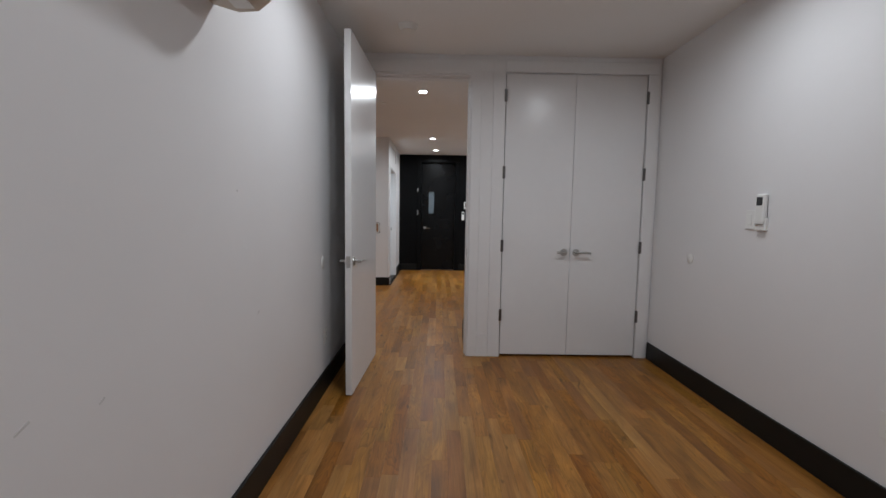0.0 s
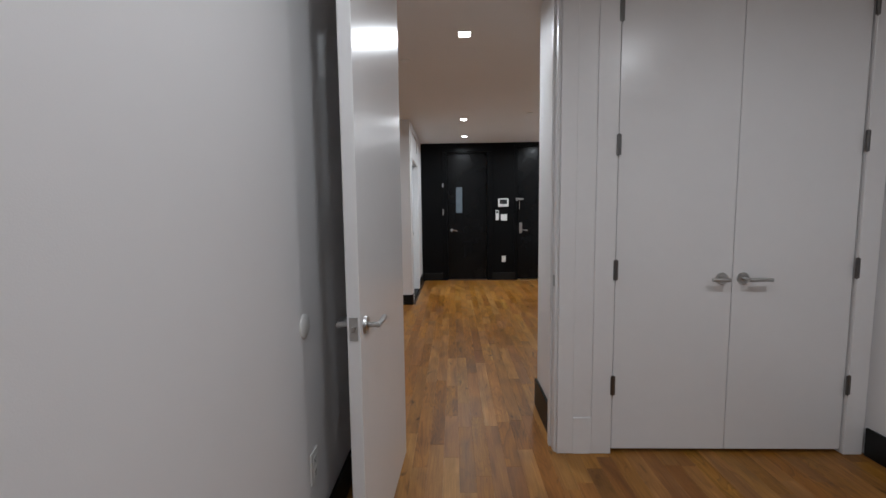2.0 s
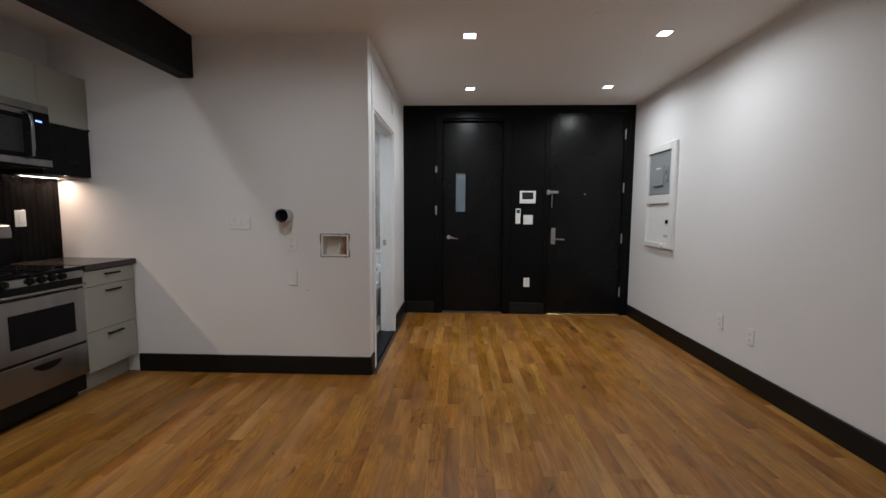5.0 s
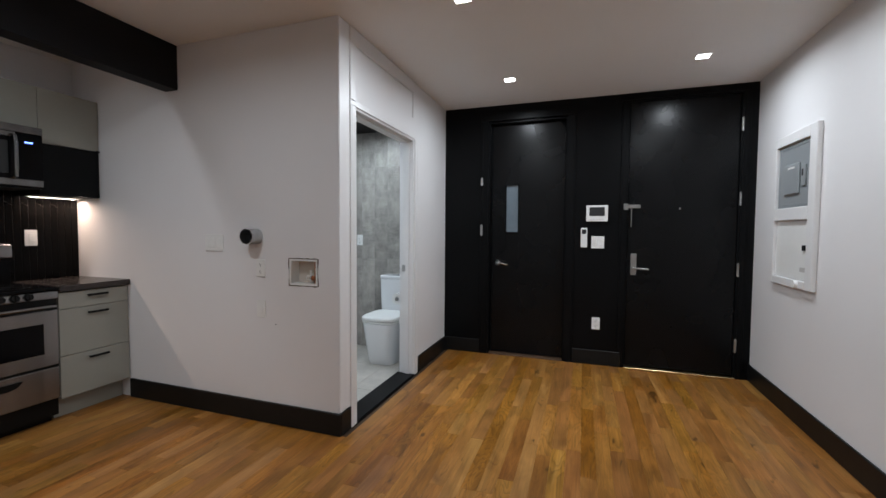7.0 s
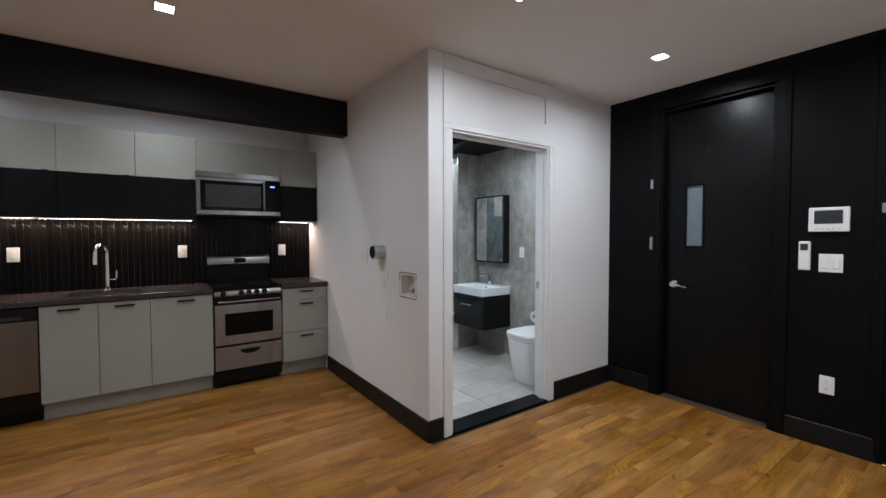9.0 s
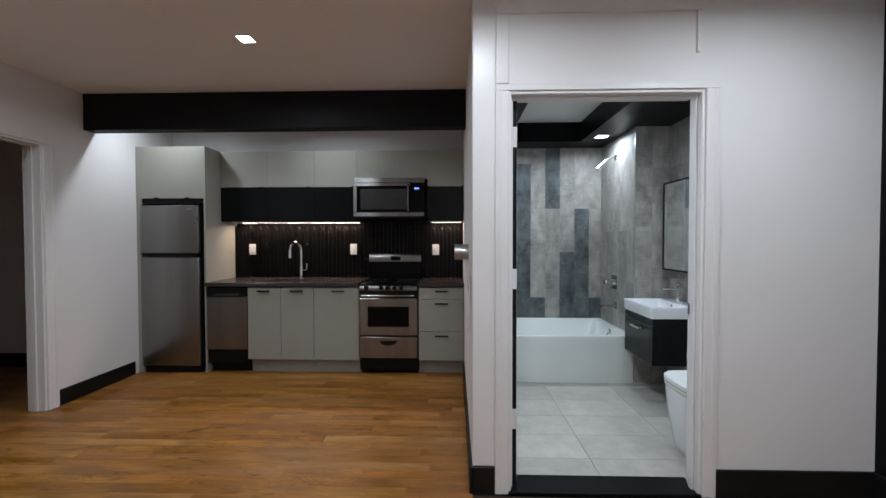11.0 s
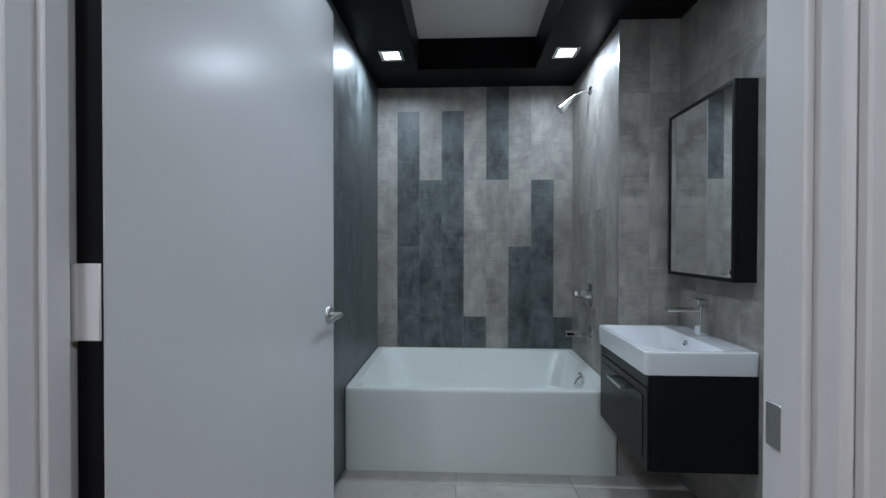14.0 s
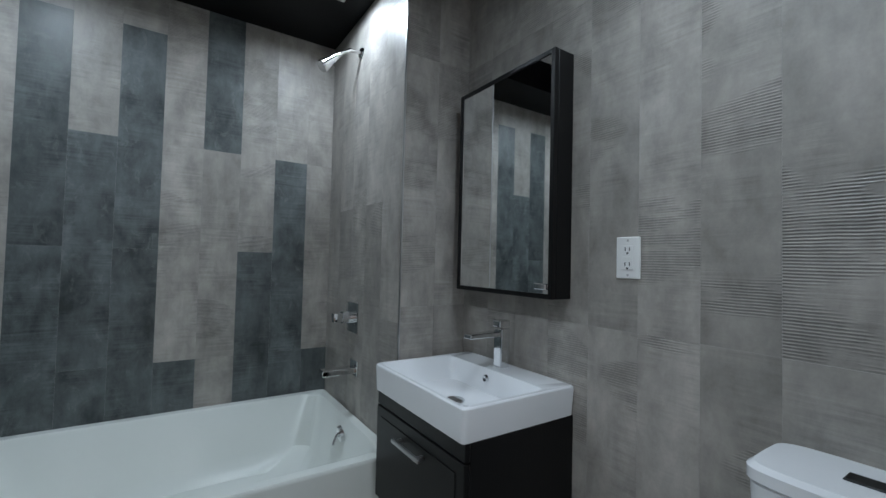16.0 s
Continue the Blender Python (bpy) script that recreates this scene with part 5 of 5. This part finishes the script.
part("spout", box(-3.003, -2.947, YT1 - 0.165, YT1 - 0.008, 0.640, 0.668, bevel=0.004, seg=2), CHROME, t)

# vanity
VX0, VX1, VY0, VY1 = -2.486, -1.941, 9.534, YM - 0.001
t = thing("vanity", (-2.19, 9.77, 0.335), "wall-hung espresso wood vanity with one drawer", "vanity")
part("carcass", box(VX0 + 0.008, VX1 - 0.008, VY0 + 0.032, VY1, 0.335, 0.710, bevel=0.002), ESPRESSO, t)
part("top_rail", box(VX0 + 0.008, VX1 - 0.008, VY0 + 0.014, VY0 + 0.031, 0.661, 0.710, bevel=0.002), ESPRESSO, t)
f = part("drawer_front", box(VX0 + 0.008, VX1 - 0.008, VY0 + 0.012, VY0 + 0.031, 0.337, 0.657, bevel=0.002), ESPRESSO, t)
part("drawer_panel", box(VX0 + 0.045, VX1 - 0.045, VY0 + 0.009, VY0 + 0.0125, 0.372, 0.625, bevel=0.002), ESPRESSO, f)
bm = bmesh.new()
bx(bm, -2.300, -2.130, VY0 - 0.022, VY0 - 0.010, 0.592, 0.606, bevel=0.003)
for x in (-2.282, -2.148):
    bx(bm, x - 0.005, x + 0.005, VY0 - 0.012, VY0 + 0.010, 0.594, 0.604)
part("handle", bm, NICKEL, f, "satin bar handle")
t = thing("washbasin", (-2.19, 9.77, 0.70), "white ceramic rectangular washbasin on the vanity", "washbasin")
bm = bmesh.new()
cx, cy, rx, ry = (VX0 + VX1) / 2, (VY0 + VY1) / 2, (VX1 - VX0) / 2, (VY1 - VY0) / 2
by = cy - 0.048
rings = [oval(cx, cy, 0.712, rx - 0.006, ry - 0.004, N, 50), oval(cx, cy, 0.790, rx, ry, N, 40), oval(cx, cy, 0.800, rx - 0.001, ry - 0.001, N, 40), oval(cx, cy, 0.804, rx - 0.006, ry - 0.006, N, 36),
         oval(cx, by, 0.803, rx - 0.020, ry - 0.066, N, 22), oval(cx, by, 0.796, rx - 0.026, ry - 0.072, N, 20), oval(cx, by, 0.728, rx - 0.075, ry - 0.088, N, 10), oval(cx, by, 0.722, rx - 0.115, ry - 0.110, N, 6), oval(cx, by, 0.718, 0.03, 0.03, N, 2)]
loft(bm, rings)
part("basin", bm, CERAM, t, smooth=True)
bm = bmesh.new()
cyl(bm, (cx, by, 0.716), (cx, by, 0.722), 0.020, 0.020, 24)
cyl(bm, (cx, by, 0.722), (cx, by, 0.726), 0.032, 0.029, 28)
part("drain_plug", bm, CHROME, t, "chrome pop-up plug", True)
bm = bmesh.new()
cyl(bm, (cx, by + ry - 0.084, 0.776), (cx, by + ry - 0.094, 0.774), 0.013, 0.012, 20)
ov = part("overflow_ring", bm, CHROME, t, "chrome overflow ring", True)
bm = bmesh.new()
cyl(bm, (cx, by + ry - 0.0935, 0.774), (cx, by + ry - 0.0945, 0.774), 0.008, 0.008, 16)
part("hole", bm, SLOT, ov)
t = thing("basin_faucet", (cx, 9.90, 0.804), "square chrome basin faucet with flat spout", "faucet")
fy = 9.900
part("body", box(cx - 0.021, cx + 0.021, fy - 0.021, fy + 0.021, 0.804, 0.945, bevel=0.004, seg=2), CHROME, t)
part("spout", box(cx - 0.020, cx + 0.020, fy - 0.155, fy - 0.018, 0.918, 0.934, bevel=0.003, seg=2), CHROME, t)
bm = box(cx - 0.020, cx + 0.020, fy - 0.030, fy + 0.022, 0.950, 0.974, bevel=0.004, seg=2)
part("lever", bm, CHROME, t)

# mirror cabinet
t = thing("mirror_cabinet", (-2.18, YM, 1.065), "black framed wall cabinet with mirror door", "mirror cabinet")
MC0, MC1, MZa, MZb, MY = -2.466, -1.966, 1.068, 1.856, 9.876
part("body", box(MC0 + 0.002, MC1, MY + 0.020, YM - 0.001, MZa, MZb, bevel=0.0015), ESPRESSO, t)
bm = bmesh.new()
for a in ((MC0, MC0 + 0.016, MZa, MZb), (MC1 - 0.016, MC1, MZa, MZb), (MC0 + 0.016, MC1 - 0.016, MZa, MZa + 0.016), (MC0 + 0.016, MC1 - 0.016, MZb - 0.016, MZb)):
    bx(bm, a[0], a[1], MY, MY + 0.019, a[2], a[3], bevel=0.0015)
f = part("door_frame", bm, ESPRESSO, t, "slim black door frame")
part("mirror", box(MC0 + 0.016, MC1 - 0.016, MY + 0.004, MY + 0.010, MZa + 0.016, MZb - 0.016), MIRROR, f, "clear mirror glass")
part("clip", box(MC1 - 0.070, MC1 - 0.020, MY - 0.006, MY + 0.004, MZa + 0.028, MZa + 0.048, bevel=0.003), CHROME, f, "small chrome finger clip")
plate("wall_outlet", "white grounded outlet on the tiled wall", "outlet", YM - 0.0005, "y", -1, -1.768, 1.200, 0.071, 0.116, "gfci", "outlets")

# toilet
t = thing("toilet", (-1.18, 9.60, 0), "white one-piece skirted toilet with closed lid", "toilet")
tx = -1.235
bm = bmesh.new()
loft(bm, [oval(tx, 9.675, 0.0, 0.137, 0.270, 40, 5), oval(tx, 9.665, 0.05, 0.140, 0.280, 40, 5), oval(tx, 9.65, 0.26, 0.166, 0.300, 40, 4.6), oval(tx, 9.648, 0.375, 0.186, 0.308, 40, 4.4), oval(tx, 9.648, 0.402, 0.190, 0.309, 40, 4.4), oval(tx, 9.648, 0.408, 0.184, 0.303, 40, 4.4)])
part("bowl", bm, CERAM, t, smooth=True)
bm = bmesh.new()
loft(bm, [oval(tx, 9.553, 0.411, 0.182, 0.209, 40, 4.4), oval(tx, 9.553, 0.414, 0.188, 0.215, 40, 4.4), oval(tx, 9.553, 0.428, 0.188, 0.215, 40, 4.4), oval(tx, 9.553, 0.430, 0.182, 0.209, 40, 4.4)])
part("seat", bm, WHPL, t, "white seat ring", True)
bm = bmesh.new()
loft(bm, [oval(tx, 9.553, 0.435, 0.186, 0.213, 40, 4.4), oval(tx, 9.553, 0.438, 0.192, 0.218, 40, 4.4), oval(tx, 9.553, 0.462, 0.191, 0.217, 40, 4.4), oval(tx, 9.555, 0.473, 0.182, 0.208, 40, 4.4), oval(tx, 9.56, 0.477, 0.13, 0.15, 40, 3.6)])
part("lid", bm, WHPL, t, "white closed lid", True)
bm = bmesh.new()
loft(bm, [oval(tx, 9.866, 0.395, 0.175, 0.090, 40, 6), oval(tx, 9.866, 0.60, 0.185, 0.092, 40, 6), oval(tx, 9.866, 0.795, 0.190, 0.094, 40, 6), oval(tx, 9.866, 0.797, 0.186, 0.090, 40, 6)])
part("tank", bm, CERAM, t, smooth=True)
bm = bmesh.new()
loft(bm, [oval(tx, 9.866, 0.799, 0.188, 0.093, 40, 6), oval(tx, 9.866, 0.803, 0.195, 0.097, 40, 6), oval(tx, 9.866, 0.823, 0.195, 0.097, 40, 6), oval(tx, 9.866, 0.832, 0.186, 0.088, 40, 6)])
tl = part("tank_lid", bm, CERAM, t, smooth=True)
part("flush_button", box(tx - 0.072, tx + 0.072, 9.846, 9.886, 0.830, 0.835, bevel=0.002), BLKPL, tl, "long dark flush button")

t = thing("toilet_paper", (XBI, 9.365, 0.60), "white paper roll on a chrome wall holder", "toilet paper")
bm = bmesh.new()
n = 28
rg = lambda r, y: [(XBI - 0.056 + r * math.cos(2 * math.pi * k / n), y, 0.672 + r * math.sin(2 * math.pi * k / n)) for k in range(n)]
loft(bm, [rg(0.020, 9.318), rg(0.050, 9.318), rg(0.050, 9.418), rg(0.020, 9.418), rg(0.020, 9.318)], cap=False)
part("roll", bm, WHPL, t, "soft white roll", True)
bm = bmesh.new()
tube(bm, [(XBI - 0.056, 9.330, 0.672), (XBI - 0.056, 9.436, 0.672), (XBI - 0.046, 9.444, 0.672), (XBI, 9.444, 0.672)], 0.008, 10)
part("holder", bm, CHROME, t, "chrome holder arm", True)

# exhaust fan
t = thing("exhaust_fan", (-2.075, 9.19, 2.58), "square white ceiling exhaust grille", "exhaust fan")
bm = bmesh.new()
for x0, x1, y0, y1 in ((-2.205, -2.165, 9.070, 9.310), (-1.985, -1.945, 9.070, 9.310), (-2.165, -1.985, 9.070, 9.106), (-2.165, -1.985, 9.274, 9.310)):
    bx(bm, x0, x1, y0, y1, 2.582, 2.5965, bevel=0.003)
part("frame", bm, WHPL, t)
part("backing", box(-2.165, -1.985, 9.106, 9.274, 2.592, 2.5965), PANELG, t, "dark inside of the fan")
for k in range(12):
    part("slat", box(-2.164, -1.986, 9.109 + k * 0.014, 9.117 + k * 0.014, 2.583, 2.590), BEIGE, t)
part("centre_plate", box(-2.092, -2.058, 9.176, 9.204, 2.579, 2.584, bevel=0.001), WHPL, t, "small white centre plate")


# ---- wall tiles ----
def tile_mesh(name, sx, sz, material, depth=0.008, bevel=0.0003):
    bm = bmesh.new()
    bx(bm, -sx / 2, sx / 2, -depth, 0, -sz / 2, sz / 2, bevel=bevel)
    bmesh.ops.recalc_face_normals(bm, faces=bm.faces)
    me = bpy.data.meshes.new(name)
    bm.to_mesh(me)
    bm.free()
    me.materials.append(material)
    return me


TILES = {}


def tile(parent, name, x, y, z, sx, sz, turn, material, depth=0.008):
    """One tile: its face lies in the plane through (x, y), turned about z; sx by sz."""
    key = (name, round(sx, 3), round(sz, 3), material.name)
    if key not in TILES:
        TILES[key] = tile_mesh(name, sx, sz, material, depth)
    ob = new(name, TILES[key])
    ob.matrix_basis = pose(x, y, z, 0, 0, turn)
    ob.parent = parent
    return ob


J = 0.0005
bm = box(XT - 0.011, XT - 0.0006, YT0, YT1, 0.40, ZS)
TW = tagged(link("tile_field_tub_wall", bm, GROUT), "patchwork of light and dark concrete-look plank tiles", "wall tiles", kind="structure")
CUTS_A, CUTS_B = (0.38, 0.677, 1.700, ZS), (0.38, 1.202, 2.215, ZS)
PATCH = [("A", "LLL"), ("B", "DDL"), ("A", "DDL"), ("B", "DDL"), ("A", "DLL"), ("A", "LLD"), ("B", "DLL"), ("A", "DDL"), ("A", "DLL")]
for k, (cut, tones) in enumerate(PATCH):
    a, b = (8.351 + (k - 1) * 0.1665 if k else YT0), min(8.351 + k * 0.1665, YT1)
    cuts = CUTS_A if cut == "A" else CUTS_B
    for q, tone in enumerate(tones):
        tile(TW, "tile", XT - 0.008, (a + b) / 2, (cuts[q] + cuts[q + 1]) / 2, b - a - J, cuts[q + 1] - cuts[q] - J, 90, TLIGHT if tone == "L" else TDARK)


def tile_wall(name, face, sgn, x0, x1, cuts, tones, label, zmin=0.0):
    """Plank tiles on a wall that runs along x."""
    lo, hi = sorted((face + sgn * 0.0006, face + sgn * 0.011))
    p = tagged(link(name, box(x0, x1, lo, hi, zmin, ZS), GROUT), label, "wall tiles", kind="structure")
    n = max(1, round((x1 - x0) / 0.1605))
    wd = (x1 - x0) / n
    for k in range(n):
        c = cuts[k % len(cuts)]
        for q in range(len(c) - 1):
            if c[q + 1] <= zmin:
                continue
            z0 = max(c[q], zmin)
            tone = tones[(k * 3 + q) % len(tones)]
            tile(p, "tile", x0 + (k + 0.5) * wd, face + sgn * 0.008, (z0 + c[q + 1]) / 2, wd - J, c[q + 1] - z0 - J, 0 if sgn > 0 else 180, TLIGHT if tone == "L" else TDARK)
    return p


tile_wall("tile_field_south", YT0, -1, XT, XBI, [(0, 0.97, 1.94, ZS), (0, 0.52, 1.49, ZS)], "D", "dark concrete-look plank tiles")
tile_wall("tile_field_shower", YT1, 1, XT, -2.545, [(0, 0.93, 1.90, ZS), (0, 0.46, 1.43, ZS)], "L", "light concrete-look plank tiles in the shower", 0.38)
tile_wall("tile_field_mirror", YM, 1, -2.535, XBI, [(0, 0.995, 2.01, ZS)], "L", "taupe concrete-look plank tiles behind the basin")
p = tagged(link("tile_field_return", box(-2.5425, -2.5347, YT1 + 0.002, YM - 0.002, 0, ZS), GROUT), "light concrete-look tiles on the wall return", "wall tiles", kind="structure")
for k in range(2):
    for z0, z1 in ((0, 0.995), (0.995, 2.01), (2.01, ZS)):
        tile(p, "tile", -2.5395, YT1 + 0.0015 + (k + 0.5) * 0.1545, (z0 + z1) / 2, 0.1545 - J, z1 - z0 - J, 90, TLIGHT, 0.006)
w("trim_tile_edge", box(-2.543, -2.533, YT1 - 0.003, YT1 + 0.0025, 0.40, ZS), NICKEL, "thin metal tile edge strip", "trim")

# floor tiles
for i in range(8):
    for j in range(4):
        x0, x1 = -3.03 + i * 0.31, -3.03 + (i + 1) * 0.31
        y0, y1 = 8.215 + j * 0.590, 8.215 + (j + 1) * 0.590
        x0, x1, y0, y1 = max(x0, -2.62), min(x1, XBI - 0.02), max(y0, YT0), min(y1, YM)
        if x1 - x0 > 0.02 and y1 - y0 > 0.02:
            ob = new("tile", bpy.data.meshes.new("floor_tile"))
            bm = box(x0 + 0.0012, x1 - 0.0012, y0 + 0.0012, y1 - 0.0012, -0.011, 0.0, bevel=0.001)
            bm.to_mesh(ob.data)
            bm.free()
            ob.data.materials.append(TFLOOR)
            ob.parent = BATHFLOOR

# black backsplash: upright picket tiles, every other one cut on a slant near the top
SPL = tagged(link("backsplash", box(XK - 0.011, XK - 0.0045, 5.470, 8.069, 0.88, 1.60), SPLGROUT), "glazed black upright picket tile backsplash", "backsplash", kind="structure")


def picket(pts, material):
    """A tile with the outline pts (y, z), 8 mm thick with a chamfer."""
    bm = bmesh.new()
    c = (sum(p[0] for p in pts) / len(pts), sum(p[1] for p in pts) / len(pts))
    inner = [(c[0] + (p[0] - c[0]) * (1 - 0.003 / max(0.02, abs(p[0] - c[0]))), p[1] - math.copysign(0.002, p[1] - c[1])) for p in pts]
    loft(bm, [[(-0.008, y, z) for y, z in pts], [(-0.0015, y, z) for y, z in pts], [(0.0, y, z) for y, z in inner]])
    bmesh.ops.recalc_face_normals(bm, faces=bm.faces)
    me = bpy.data.meshes.new("picket_tile")
    bm.to_mesh(me)
    bm.free()
    me.materials.append(material)
    return me


g = 0.0011
PW = (8.069 - 5.470) / 58
h = PW / 2 - g
P_FULL = picket([(-h, 0.882), (h, 0.882), (h, 1.60), (-h, 1.60)], BTILE)
P_LOW = picket([(-h, 0.882), (h, 0.882), (h, 1.468), (-h, 1.497)], BTILE)
P_TOP = picket([(-h, 1.497 + 3 * g), (h, 1.468 + 3 * g), (h, 1.60), (-h, 1.60)], BTILE)
for k in range(58):
    for me in ((P_FULL,) if k % 2 else (P_LOW, P_TOP)):
        ob = new("tile", me)
        ob.location = (XK, 5.470 + (k + 0.5) * PW, 0)
        ob.parent = SPL

# scuffs and small marks on the bedroom walls
def mark(x, y, z, sy, sz, sgn, lean=0.0):
    bm = bmesh.new()
    bx(bm, -0.0006, 0.0006, -sy / 2, sy / 2, -sz / 2, sz / 2)
    ob = link("wall_mark", bm, SCUFF)
    ob.matrix_basis = pose(x, y, z, lean, 0, 0)
    tagged(ob, "small grey scuff on the painted wall", "scuff mark", "wall scuffs")


mark(XL + 0.0006, 1.513, 0.861, 0.035, 0.006, 1, 25)
mark(XL + 0.0006, 1.705, 0.829, 0.02, 0.005, 1, 30)
mark(XL + 0.0006, 2.411, 1.375, 0.008, 0.010, 1, 30)
mark(XL + 0.0006, 2.582, 0.837, 0.018, 0.005, 1, 35)

t = solid("nail_hole", cyl(bmesh.new(), (-1.301, YW + 0.001, 0.676), (-1.301, YW - 0.0008, 0.676), 0.005, 0.004, 10), INK, "small dark nail hole in the white wall", "wall mark")

# ---- oak strips, nearest the walk one by one, the rest joined ----
PW2 = 0.0826
LENGTHS = (0.32, 0.46, 0.60, 0.74, 0.90, 1.08)
rng = random.Random(7)
OAKM = {}


def strip_mesh(length):
    if length not in OAKM:
        bm = box(-PW2 / 2 + 0.0001, PW2 / 2 - 0.0001, 0.0001, length - 0.0001, -0.013, 0.0, bevel=0.0004)
        bmesh.ops.recalc_face_normals(bm, faces=bm.faces)
        me = bpy.data.meshes.new("oak_strip")
        bm.to_mesh(me)
        bm.free()
        me.materials.append(OAKP)
        OAKM[length] = me
    return OAKM[length]


verts, faces, count = [], [], 0
rows = int((XRL + 3.5) / PW2) + 2
for r in range(rows):
    x = XRL - (r + 0.5) * PW2
    if x < XK:
        break
    spans = []
    if x > XL:
        spans.append((YB0, YN + 0.15 if x > XW else YW))
    else:
        spans.append((1.72 if x > -2.88 else YK - 0.12, YW))
    for s0, s1 in spans:
        y = s0 - rng.random() * 0.5
        while y < s1:
            length = rng.choice(LENGTHS)
            a, b = max(y, s0), min(y + length, s1)
            if -0.85 < x < 1.45 and 2.3 < y and y + length < 8.2 and count < 300:
                ob = new("oak_strip", strip_mesh(length))
                ob.location = (x, y, 0)
                ob.parent = FLOOR
                count += 1
            elif b - a > 0.03:
                h, c = PW2 / 2 - 0.0001, 0.0004
                n0 = len(verts)
                a, b = a + 0.0001, b - 0.0001
                verts += [(x - h, a, -0.013), (x + h, a, -0.013), (x + h, b, -0.013), (x - h, b, -0.013), (x - h, a, -c), (x + h, a, -c), (x + h, b, -c), (x - h, b, -c),
                          (x - h + c, a + c, 0), (x + h - c, a + c, 0), (x + h - c, b - c, 0), (x - h + c, b - c, 0)]
                for i in range(4):
                    j = (i + 1) % 4
                    faces += [(n0 + i, n0 + j, n0 + 4 + j, n0 + 4 + i), (n0 + 4 + i, n0 + 4 + j, n0 + 8 + j, n0 + 8 + i)]
                faces.append((n0 + 8, n0 + 9, n0 + 10, n0 + 11))
            y += length
me = bpy.data.meshes.new("oak_strips")
me.from_pydata(verts, [], faces)
me.materials.append(OAKS)
rest = new("oak_strips", me)
rest.parent = FLOOR
tagged(rest, "golden brown oak strips", kind="stuff")
